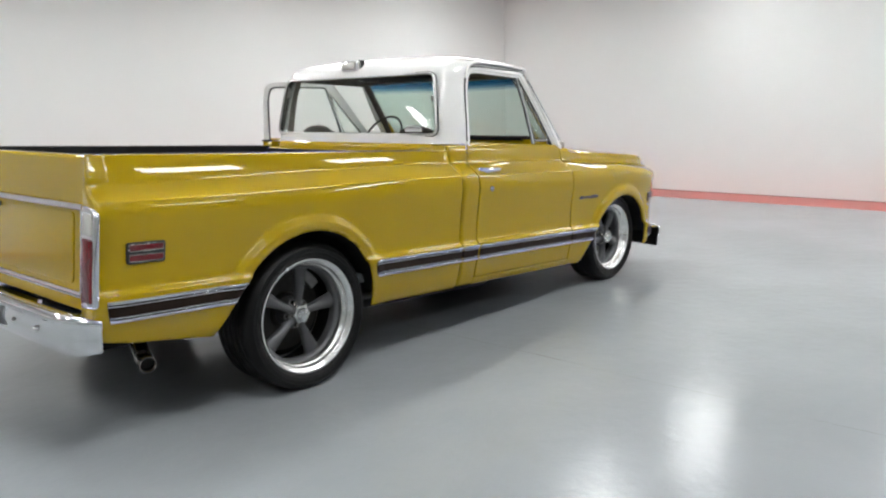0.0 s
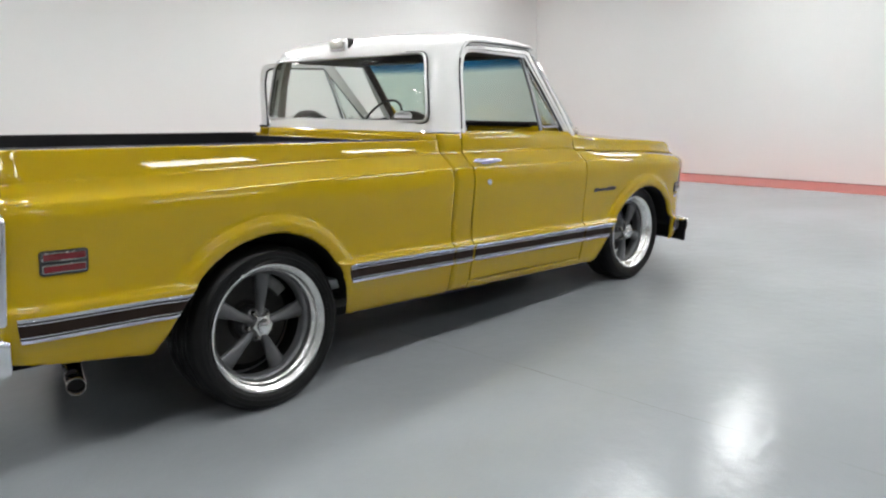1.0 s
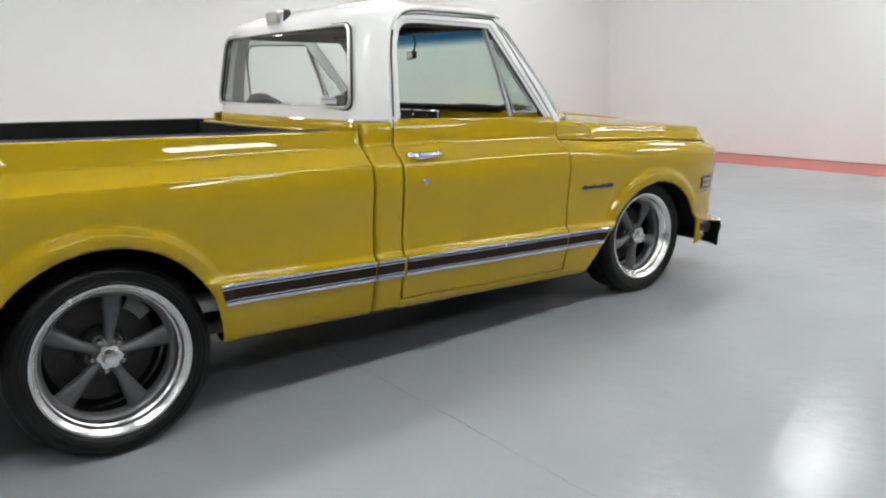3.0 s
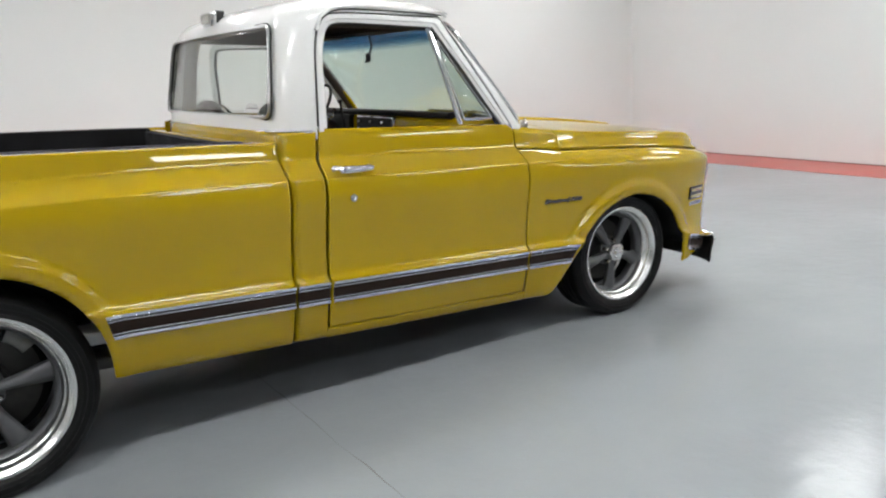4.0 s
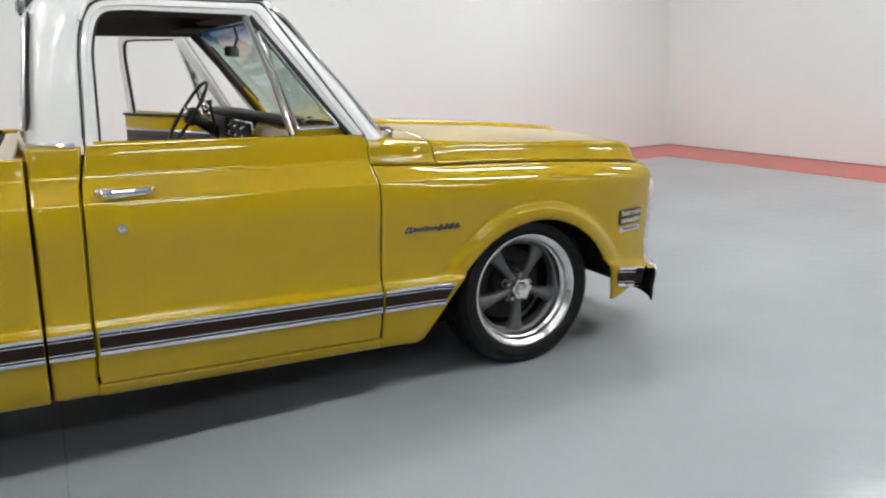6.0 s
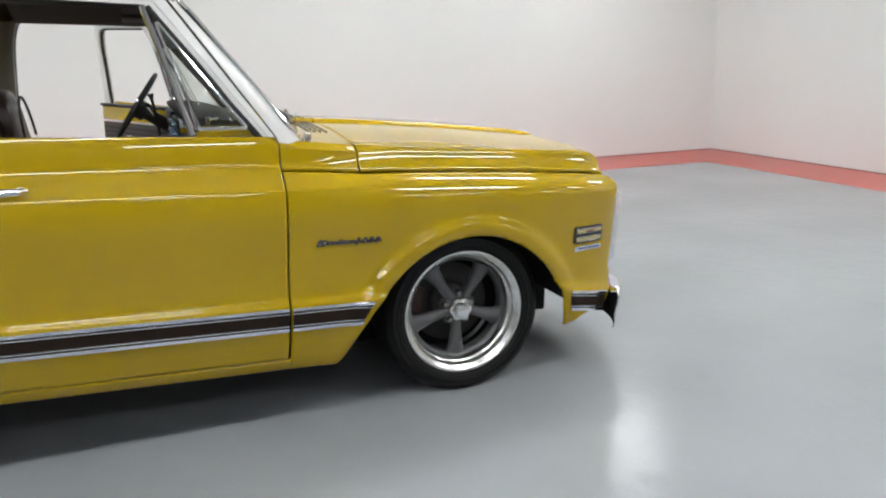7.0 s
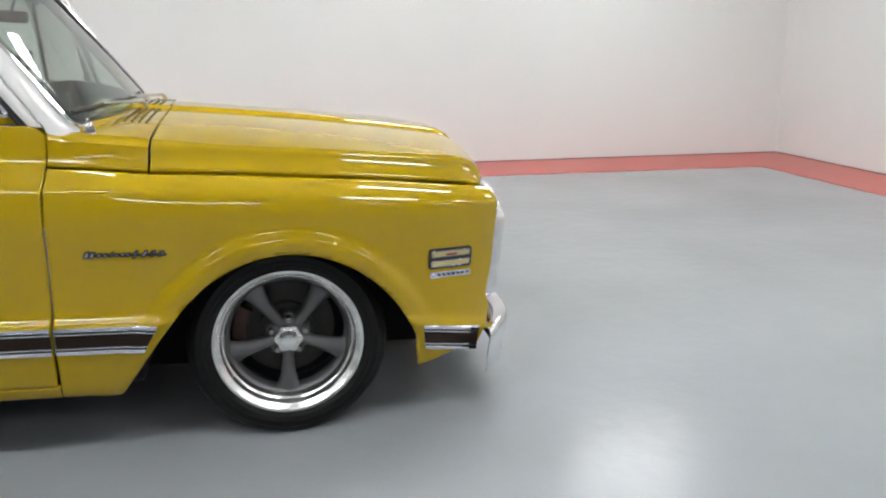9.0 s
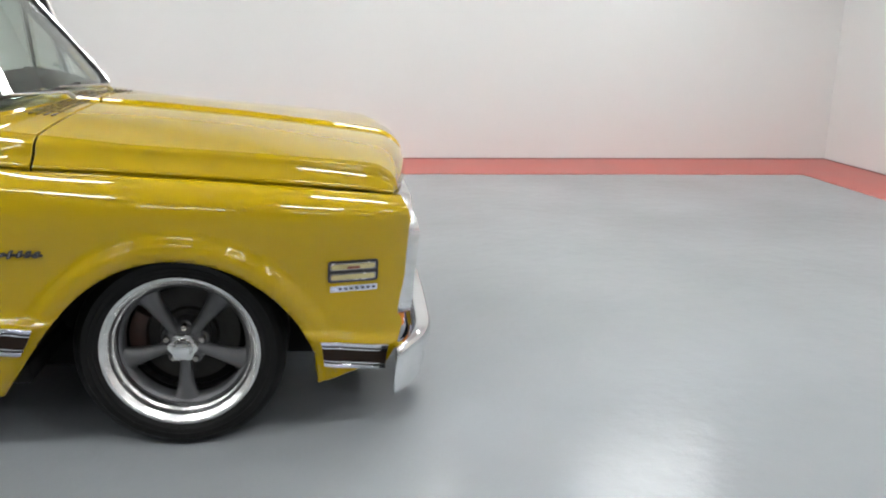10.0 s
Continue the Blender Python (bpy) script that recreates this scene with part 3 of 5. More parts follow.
tg = [(-1.062, 1.14), (-1.066, 1.13), (-1.066, 0.958), (-1.052, 0.945), (-1.052, 0.60), (-1.066, 0.585), (-1.066, 0.54), (-1.03, 0.53), (-1.02, 0.54), (-1.02, 1.138), (-1.03, 1.146), (-1.052, 1.146)]
tailgate = part("tailgate", leaned(prism_bm(rounded(tg, 0.007, 3), "y", -0.840, 0.840)), PAINT, truck, "yellow tailgate with bright mouldings")
part("tailgate_panel", leaned(prism_bm(rounded([(-0.74, 0.63), (0.74, 0.63), (0.74, 0.92), (-0.74, 0.92)], 0.03), "x", -1.0575, -1.051, 0.003)), PAINT, tailgate)
for z0, z1 in ((0.932, 0.956), (0.588, 0.612)):
    part("tailgate_moulding", leaned(prism_bm(rounded([(-1.074, z0), (-1.074, z1), (-1.05, z1), (-1.05, z0)], 0.005, 3), "y", -0.842, 0.842)), CHROME, tailgate)
for s in (-1, 1):
    part("tailgate_moulding", leaned(box_bm(-1.072, -1.055, *sorted((s * 0.842, s * 0.830)), 0.60, 0.95, 0.003)), CHROME, tailgate)
part("tailgate_latch", leaned(box_bm(-1.073, -1.06, 0.0, 0.14, 0.895, 0.915, 0.004)), BLACK, tailgate)
for s in (-1, 1):
    # the end of the bed side, turned in behind the lamp up to the tailgate's edge
    P = []
    for z in np.linspace(0.435, 1.14, 60):
        yo = float(side_y(-1.062, z, "bed")) + 0.012 * float(smooth01((z - 1.0) / 0.06))
        xe = float(tail_lean(-1.062, z))
        yi = min(0.845, yo - 0.004)
        P.append([(xe + dx, s * (yo + (yi - yo) * k), z) for k, dx in ((0, 0.001), (0.05, -0.003), (0.15, -0.006), (0.5, -0.007), (1, -0.007))])
    v, f = grid_data(P, (-1, 0, 0))
    post = solidify(mesh_ob("corner_post", v, f, PAINT, truck, "yellow bed corner post"), 0.02)
    lamp = part("tail_lamp", leaned(prism_bm(rounded([(s * 0.850, 0.550), (s * 0.958, 0.560), (s * 0.957, 0.920), (s * 0.938, 0.945), (s * 0.850, 0.955)], 0.014, 4), "x", -1.077, -1.05, 0.009)), CHROME, truck, "chrome tail lamp housing")
    part("red_lens", leaned(prism_bm(rounded([(s * 0.868, 0.578), (s * 0.947, 0.582), (s * 0.947, 0.826), (s * 0.868, 0.830)], 0.010, 4), "x", -1.084, -1.074, 0.004)), RED, lamp, "red tail lamp lens")
    part("reversing_lens", leaned(prism_bm(rounded([(s * 0.868, 0.842), (s * 0.946, 0.838), (s * 0.940, 0.918), (s * 0.868, 0.930)], 0.010, 4), "x", -1.083, -1.074, 0.004)), CLEAR, lamp, "clear reversing lens")

# ---- side marker lamps and badges
def on_side(x, z, s, kind, out):
    return s * (float(side_y(x, z, kind)) + out)


def marker(x0, x1, z0, z1, kind, s, lens, parent):
    """A two-bar side marker lamp in a bright frame, following the panel."""
    def slab(a0, a1, b0, b1, o0, o1, r):
        bm = prism_bm(rounded([(a0, b0), (a1, b0), (a1, b1), (a0, b1)], r, 4), "y", 0, 1)
        for v in bm.verts:
            v.co.y = on_side(v.co.x, v.co.z, s, kind, o0 + (o1 - o0) * v.co.y)
        bmesh.ops.recalc_face_normals(bm, faces=bm.faces)
        return bm
    base = part("side_marker", slab(x0, x1, z0, z1, -0.004, 0.007, 0.012), BLACK, parent, "side marker lamp with two lens bars in a bright frame")
    w = x1 - x0
    h = z1 - z0
    for k in (0, 1):
        b0 = z0 + 0.004 + k * (h / 2 - 0.001)
        b1 = b0 + h / 2 - 0.007
        part("marker_bezel", slab(x0 + 0.007, x1 - 0.007, b0 + 0.002, b1 - 0.002, 0.005, 0.010, 0.007), STEEL, base)
        part("marker_lens", slab(x0 + 0.0115, x1 - 0.0115, b0 + 0.0068, b1 - 0.0068, 0.009, 0.0125, 0.005), lens, base)
    return base, slab


for s in (-1, 1):
    side = [o for o in truck.children if o.name.startswith("bed_side")][0 if s < 0 else 1]
    fen = [o for o in truck.children if o.name.startswith("front_fender")][0 if s < 0 else 1]
    marker(-0.945, -0.783, 0.722, 0.808, "bed", s, RED, truck)
    base, slab = marker(3.356, 3.513, 0.733, 0.803, "fender", s, CREAM, truck)
    part("amber_bulb", slab(3.415, 3.455, 0.780, 0.787, 0.011, 0.014, 0.003), BULB, base)
    badge = part("name_plate", slab(3.364, 3.512, 0.701, 0.721, -0.002, 0.005, 0.003), ALU, truck, "small bright badge with dark bars")
    for k in range(8):
        x = 3.374 + k * 0.0175
        part("badge_bar", slab(x, x + 0.009, 0.708, 0.714, 0.0045, 0.0058, 0.001), DISC if k else CHROME, badge)
    # script badge drawn as slanted bright strokes on a dark backing, tall at both ends, with a long slash
    script = part("fender_badge", slab(2.335, 2.545, 0.8105, 0.8185, 0.0, 0.0035, 0.003), BLACK, truck, "slim chrome script badge on a dark backing")
    for x, w, lo, hi in ((2.322, 0.0085, -0.014, 0.015), (2.338, 0.0085, -0.014, 0.012), (2.357, 0.007, -0.009, 0.007), (2.374, 0.007, -0.009, 0.006), (2.391, 0.006, -0.009, 0.012), (2.406, 0.007, -0.009, 0.006),
                         (2.422, 0.0065, -0.009, 0.006), (2.437, 0.0065, -0.009, 0.006), (2.457, 0.005, -0.017, 0.017), (2.483, 0.0065, -0.011, 0.016), (2.505, 0.008, -0.011, 0.016), (2.529, 0.009, -0.011, 0.014)):
        w, lo, hi = 0.8 * w, 0.72 * lo, 0.72 * hi
        for g, o0, o1, m in ((0.0015, 0.001, 0.005, BLACK), (-0.0024, 0.0045, 0.0062, STEEL)):
            bm = slab(x - w - g, x + w + g, 0.8165 + lo - g, 0.8165 + hi + g, o0, o1, (w + g) * 0.8)
            for v in bm.verts:
                v.co.x += 0.45 * (v.co.z - 0.8165)
            part("badge_stroke", bm, m, script)
    for x, h in ((2.330, 0.007), (2.505, 0.007), (2.529, 0.006)):
        part("badge_hollow", slab(x - 0.003, x + 0.003, 0.8165 - h, 0.8165 + h, 0.0065, 0.0074, 0.002), BLACK, script)

# ---- wheels
def wheel(name, R, rim, width, spin, s):
    w = new(name)
    w.parent = truck
    # tyre: sidewalls, shoulder and ribbed tread, turned about the axle
    half = width / 2
    prof = [(rim - 0.012, -half * 0.80), (rim + 0.004, -half * 0.90), (rim + (R - rim) * 0.18, -half * 0.955), (rim + (R - rim) * 0.20, -half * 0.945), (rim + (R - rim) * 0.35, -half * 0.985), (rim + (R - rim) * 0.37, -half * 0.99), (rim + (R - rim) * 0.39, -half * 0.976), (rim + (R - rim) * 0.62, -half), (rim + (R - rim) * 0.64, -half * 0.985), (R - 0.022, -half * 0.95), (R - 0.008, -half * 0.86), (R - 0.001, -half * 0.76)]
    n = 5
    for k in range(n):
        a = -half * 0.74 + k * half * 1.48 / n
        b = a + half * 1.48 / n
        prof += [(R, a + 0.004), (R, b - 0.005), (R - 0.008, b - 0.004), (R - 0.008, b - 0.001)] if k < n - 1 else [(R, a + 0.004), (R, b)]
    prof += [(r, -y) for r, y in prof[11::-1]]
    part("tyre", lathe_bm(prof, 96), RUBBER, w, "black low-profile tyre", sharp=30)
    o = -half * 0.86
    lip = [(rim, o + 0.03), (rim + 0.001, o - 0.002), (rim - 0.002, o - 0.008), (rim - 0.008, o - 0.009), (rim - 0.013, o - 0.006), (rim - 0.017, o + 0.002), (rim - 0.024, o + 0.005), (rim - 0.028, o + 0.012),
           (rim - 0.030, o + 0.030), (rim - 0.034, o + 0.033), (rim - 0.038, o + 0.036), (rim - 0.041, o + 0.052), (rim - 0.042, o + 0.085), (rim - 0.040, o + 0.115), (rim - 0.012, o + 0.115), (rim - 0.008, o + 0.03)]
    part("rim", lathe_bm(lip, 96, closed=True), ALU, w, "polished stepped wheel rim", sharp=50)
    part("barrel", lathe_bm([(rim - 0.036, o + 0.116), (rim - 0.03, half * 0.8), (rim - 0.012, half * 0.84), (rim - 0.012, o + 0.116)], 72, closed=True), UNDER, w, "dark inner wheel barrel", sharp=50)
    bar = lathe_bm([(rim - 0.043, o + 0.060), (rim - 0.052, o + 0.066), (rim - 0.058, o + 0.08), (rim - 0.055, o + 0.12), (rim - 0.043, o + 0.12)], 72, closed=True)
    part("spoke_ring", bar, SPOKE, w)
    f0 = o + (0.078 if rim > 0.26 else 0.052)
    for k in range(5):
        ang = radians(spin + 72 * k)
        d, t = Vector((math.cos(ang), 0, math.sin(ang))), Vector((-math.sin(ang), 0, math.cos(ang)))
        rows = []
        for r, hw, y0, dep in ((0.042, 0.020, f0 + 0.002, 0.05), (0.065, 0.0185, f0 + 0.000, 0.05), (0.10, 0.0205, f0 - 0.002, 0.05), (0.14, 0.0265, f0 + 0.000, 0.05), (0.17, 0.033, f0 + 0.004, 0.048), (rim - 0.066, 0.040, f0 + 0.008, 0.045), (rim - 0.050, 0.047, f0 + 0.010, 0.04)):
            row = []
            for q in range(12):
                a = 2 * math.pi * q / 12
                cx, cy = math.cos(a), math.sin(a)
                u = hw * (abs(cx) ** 0.6) * (1 if cx > 0 else -1)
                yy = y0 + dep / 2 + dep / 2 * (abs(cy) ** 0.75) * (1 if cy > 0 else -1) + (0.010 * (u / hw) ** 2 if cy < 0 else 0)
                row.append(d * r + t * u + Vector((0, yy, 0)))
            rows.append([tuple(v) for v in row])
        v, f = grid_data(rows, (0, 0, 0), closed=True)
        ob = mesh_ob("spoke", v, f, SPOKE, w, "grey cast spoke")
        bm = bmesh.new()
        bm.from_mesh(ob.data)
        bmesh.ops.recalc_face_normals(bm, faces=bm.faces)
        bm.to_mesh(ob.data)
        bm.free()
        ob.data.shade_smooth()
        # wheel nuts sit between the spokes
        a2 = ang + radians(36)
        nut = lathe_bm([(0.0115, f0 + 0.045), (0.0115, f0 + 0.004), (0.009, f0 - 0.002), (0, f0 - 0.004)], 8)
        bmesh.ops.translate(nut, verts=nut.verts, vec=(0.0575 * math.cos(a2), 0, 0.0575 * math.sin(a2)))
        part("wheel_nut", nut, STEEL, w)
        seat = lathe_bm([(0.021, f0 + 0.06), (0.021, f0 + 0.022), (0.017, f0 + 0.019), (0.012, f0 + 0.022), (0.012, f0 + 0.04)], 20)
        bmesh.ops.translate(seat, verts=seat.verts, vec=(0.0575 * math.cos(a2), 0, 0.0575 * math.sin(a2)))
        part("nut_seat", seat, SPOKE, w)
    part("hub", lathe_bm([(0.075, f0 + 0.10), (0.075, f0 + 0.035), (0.060, f0 + 0.012), (0.045, f0 + 0.006), (0.0, f0 + 0.006)], 40), SPOKE, w)
    pts = []
    for k in range(90):
        a = 2 * math.pi * k / 90 + radians(spin)
        r = 0.0405 + 0.0075 * (0.5 + 0.5 * math.cos(6 * a)) ** 0.9
        pts.append((r * math.cos(a), r * math.sin(a)))
    cap = prism_bm(pts, "y", f0 - 0.026, f0 + 0.01, 0.004)
    part("centre_cap", cap, ALU, w, "bright lobed centre cap")
    part("cap_dome", lathe_bm([(0.033, f0 - 0.022), (0.032, f0 - 0.030), (0.029, f0 - 0.036), (0.026, f0 - 0.037), (0.024, f0 - 0.041), (0.014, f0 - 0.045), (0.0, f0 - 0.046)], 32), CHROME, w, "domed bright cap")
    part("brake_disc", lathe_bm([(rim - 0.085, f0 + 0.115), (rim - 0.083, f0 + 0.11), (0.095, f0 + 0.11), (0.09, f0 + 0.09), (0.07, f0 + 0.09), (0.0, f0 + 0.09), (0.0, f0 + 0.14), (rim - 0.085, f0 + 0.13)], 48), DISC, w, "dull steel brake disc")
    # dark disc added to block the lit floor from showing through the wheel
    part("brake_shield", lathe_bm([(rim - 0.046, f0 + 0.15), (rim - 0.046, f0 + 0.145), (0.06, f0 + 0.145), (0.06, f0 + 0.15)], 48), UNDER, w, "dark backing disc added behind the brake")
    cal = []
    rear = rim > 0.26
    for a in np.linspace(radians(34 if rear else 150), radians(62 if rear else 205), 8):
        cal.append((math.cos(a), math.sin(a)))
    ring = [((rim - 0.115) * c, (rim - 0.115) * q) for c, q in cal] + [((rim - 0.062) * c, (rim - 0.062) * q) for c, q in cal[::-1]]
    part("brake_caliper", prism_bm(ring, "y", f0 + 0.07, f0 + 0.15, 0.006), CASTING if rear else CALIPER, w, "pale grey brake caliper" if rear else "rusty brown brake caliper")
    if s > 0:
        for o_ in list(w.children):
            o_.data.transform(Matrix.Rotation(math.pi, 4, "Z"))
            o_.data.update()
    return w


for s in (-1, 1):
    for nm, R, rim, wd, spin, x, z, y in (("rear_wheel", 0.362, 0.284, 0.285, 80, -0.02, 0.3595, 0.805), ("front_wheel", 0.3255, 0.2475, 0.235, 54, 2.905, 0.4855, 0.790)):
        w = wheel(nm, R, rim, wd, spin, s)
        w.location = (x, s * y, z)

# ---- chassis below the body
for s in (-1, 1):
    part("frame_rail", box_bm(-0.95, 3.02, *sorted((s * 0.38, s * 0.48)), 0.26, 0.44, 0.008), UNDER, truck)
part("rear_axle", tube_bm([(-0.02, -0.62, 0.36), (-0.02, -0.12, 0.36), (-0.02, 0, 0.36), (-0.02, 0.12, 0.36), (-0.02, 0.62, 0.36)], [0.045, 0.045, 0.13, 0.045, 0.045], 16), UNDER, truck)
part("front_crossmember", box_bm(2.82, 2.98, -0.6, 0.6, 0.36, 0.50, 0.02), UNDER, truck)
part("cab_underfloor", box_bm(1.08, 2.45, -0.88, 0.88, 0.37, 0.44, 0.01), UNDER, truck, "dark cab floor")
for s in (-1, 1):
    part("inner_apron", box_bm(2.98, 3.47, *sorted((s * 0.50, s * 0.525)), 0.33, 0.62, 0.01), UNDER, truck, "dark inner apron ahead of the wheel")
part("engine_bay", box_bm(2.40, 3.5, -0.42, 0.42, 0.50, 0.98, 0.02), UNDER, truck)
part("fuel_tank", box_bm(0.45, 1.0, -0.80, 0.80, 0.34, 0.58, 0.03), UNDER, truck)
part("gearbox", box_bm(1.3, 2.5, -0.30, 0.30, 0.30, 0.45, 0.05), UNDER, truck)
part("silencer", tube_bm([(0.5, -0.6, 0.32), (1.7, -0.6, 0.31)], 0.07, 16), UNDER, truck)
part("trailing_arm", box_bm(0.30, 0.56, -0.84, -0.70, 0.455, 0.505, 0.01), PLATE, truck, "pale grey bracket ahead of the rear wheel")
part("lower_bracket", box_bm(0.30, 0.56, -0.84, -0.70, 0.36, 0.405, 0.01), DISC, truck)
pipe = bmesh.new()
path = [(-0.58, -0.51, 0.44), (-0.69, -0.56, 0.42), (-0.745, -0.62, 0.37), (-0.765, -0.68, 0.315), (-0.78, -0.74, 0.282), (-0.795, -0.80, 0.266), (-0.805, -0.835, 0.262)]
tube_bm(path, 0.036, 24, bm=pipe, cap=False)
bmesh.ops.recalc_face_normals(pipe, faces=pipe.faces)
ex = part("exhaust_pipe", pipe, STEEL, truck, "bright exhaust tip turned out below the bed")
solidify(ex, 0.004)
part("pipe_bore", tube_bm([path[-3], path[-2]], 0.0325, 24), BLACK, ex)

# ---- bumpers
def bumper(prof, plan, name, label, taper=0.0):
    """prof: (out, z) pairs; plan: (x, y, outward angle in degrees) along the bar."""
    P = []
    for x, y, a in plan:
        ca, sa = math.cos(radians(a)), math.sin(radians(a))
        k = 1 - 0.5 * abs(sa)
        zm = (prof[0][1] + prof[-1][1]) / 2
        g = 1 - taper * abs(sa) ** 3
        P.append([(x + o * k * ca, y + o * k * sa, zm + (z - zm) * g) for o, z in prof])
    v, f = grid_data(P, (1, 0, 0) if plan[len(plan) // 2][0] > 0 else (-1, 0, 0))
    ob = solidify(mesh_ob(name, v, f, [CHROME, UNDER], truck, label, sharp=50), 0.008, inner=1)
    ob.modifiers["thickness"].material_offset_rim = 0
    return ob


fprof = [(-0.075, 0.520), (-0.030, 0.527), (-0.010, 0.530), (0.004, 0.527), (0.013, 0.520), (0.019, 0.509), (0.022, 0.495), (0.020, 0.465), (0.005, 0.435), (0.000, 0.415), (0.002, 0.380), (-0.004, 0.353), (-0.014, 0.345)]
fplan = []
for k in range(41):
    y = -0.935 + 1.87 * k / 40
    e = max(0, (abs(y) - 0.62) / 0.315)
    fplan.append((3.718 - 0.105 * e**2.4 - 0.03 * (y / 0.9) ** 2, y, math.copysign(72 * e**1.5, y)))
fb = bumper(fprof, fplan, "front_bumper", "chrome front bumper wrapping the corners", taper=0.10)
rprof = [(-0.075, 0.532), (-0.022, 0.538), (-0.008, 0.54), (0.008, 0.538), (0.017, 0.533), (0.022, 0.524), (0.0225, 0.514), (0.019, 0.504), (0.012, 0.498), (0.008, 0.49), (0.007, 0.44), (0.004, 0.40), (-0.003, 0.383), (-0.012, 0.372), (-0.026, 0.366)]
rplan = []
for k in range(41):
    y = math.copysign(0.972 * (1 - (1 - abs(k / 20 - 1)) ** 1.6), k - 20)
    e = max(0, (abs(y) - 0.83) / 0.142)
    rplan.append((-1.160 + 0.012 * (y / 0.83) ** 4 + 0.080 * e**2.4, y, 180 - math.copysign(80 * e**1.5, y)))
rb = bumper(rprof, rplan, "rear_bumper", "chrome rear bumper with bolts", taper=0.24)
for y in (-0.62, -0.40, 0.40, 0.62):
    bolt = lathe_bm([(0.013, 0.004), (0.012, -0.004), (0.006, -0.007), (0, -0.008)], 14)
    bmesh.ops.rotate(bolt, verts=bolt.verts, cent=(0, 0, 0), matrix=Matrix.Rotation(radians(-90), 3, "Z"))
    bmesh.ops.translate(bolt, verts=bolt.verts, vec=(-1.168, y, 0.445))
    part("bumper_bolt", bolt, CHROME, rb)
plate = part("number_plate", prism_bm(rounded([(-0.225, 0.375), (0.08, 0.375), (0.08, 0.53), (-0.225, 0.53)], 0.012, 3), "x", -1.190, -1.185), PLATE, truck, "white number plate with dark bars")
for z0, z1, y0, y1 in ((0.382, 0.402, -0.215, 0.07), (0.425, 0.49, -0.17, 0.03)):
    part("plate_bar", box_bm(-1.193, -1.1895, y0, y1, z0, z1), BLACK, plate, smooth=False)

# ---- nose: grille surround, insert, turn lamp
def lip_x(z):
    return 0.057 * (z - 0.6) - 0.034 * float(smooth01((z - 0.87) / 0.10))


nose_o = rounded([(-0.825, 0.585), (0.825, 0.585), (0.838, 0.93), (0.75, 0.985), (-0.75, 0.985), (-0.838, 0.93)], 0.05, 5)
nose_i = [(a * 0.93, 0.785 + (b - 0.785) * 0.72) for a, b in nose_o]
P = [[(3.545, a, b) for a, b in nose_o], [(3.608 + lip_x(b), a * 1.004, b) for a, b in nose_o], [(3.632 + lip_x(b), a * 0.985, 0.785 + (b - 0.785) * 0.965) for a, b in nose_o],
     [(3.626 + lip_x(b), a * 0.955, 0.785 + (b - 0.785) * 0.85) for a, b in nose_o], [(3.59, a, b) for a, b in nose_i]]
v, f = grid_data(P, (0, 0, 0), closed=True)
gs = mesh_ob("grille_surround", v, f, ALU, truck, "silver grille surround", sharp=60)
bm = bmesh.new()
bm.from_mesh(gs.data)
bmesh.ops.recalc_face_normals(bm, faces=bm.faces)
bm.to_mesh(gs.data)
bm.free()
part("grille_insert", prism_bm(nose_i, "x", 3.56, 3.60), BLACK, truck, "dark grille insert")
part("grille_bar", box_bm(3.598, 3.625, -0.72, 0.72, 0.765, 0.80, 0.005), ALU, truck)
part("nose_panel", box_bm(3.50, 3.56, -0.80, 0.80, 0.53, 0.60, 0.01), PAINT, truck)
for s in (-1, 1):
    part("turn_lamp", box_bm(3.580, 3.618, *sorted((s * 0.62, s * 0.772)), 0.530, 0.580, 0.012), AMBER, truck, "amber turn lamp above the bumper")

# ---- hood and cowl
hood_mid = curve([2.2, 2.5, 2.96, 3.3, 3.5, 3.66], [1.188, 1.180, 1.158, 1.132, 1.112, 1.092])
hood_edge = curve([2.2, 2.5, 2.75, 3.1, 3.5, 3.62], [1.150, 1.140, 1.122, 1.110, 1.088, 1.075])


def hood_row(x, ys):
    """Points across the upper body at x for signed half-widths given as fractions, right to left."""
    e, c, st = float(hood_edge(x)), float(hood_mid(x)), float(fender_top(x)) + 0.0075
    k = min(1.0, max(0.0, (2.49 - x) / 0.28))
    ye = 0.80 + 0.042 * k
    e += 0.018 * k
    row = []
    for u in ys:
        a = abs(u)
        if a <= 0.9:
            t = a / 0.9
            y = ye * t
            z = c + (e - c) * t**2.2 + 0.013 * float(smooth01((0.125 - y) / 0.022)) - 0.003
        elif a <= 0.93:
            t = (a - 0.9) / 0.03
            y = ye + 0.012 * t
            z = e - 0.004 - 0.010 * t
        else:
            t = (a - 0.93) / 0.07
            y = ye + 0.012 + (0.8600 - ye - 0.012) * t**1.6
            z = e - 0.014 + (st - e + 0.014) * t
            w = float(hand_over(x))
            y = w * float(side_section(z)) + (1 - w) * y
        row.append((math.copysign(y, u), z))
    return row


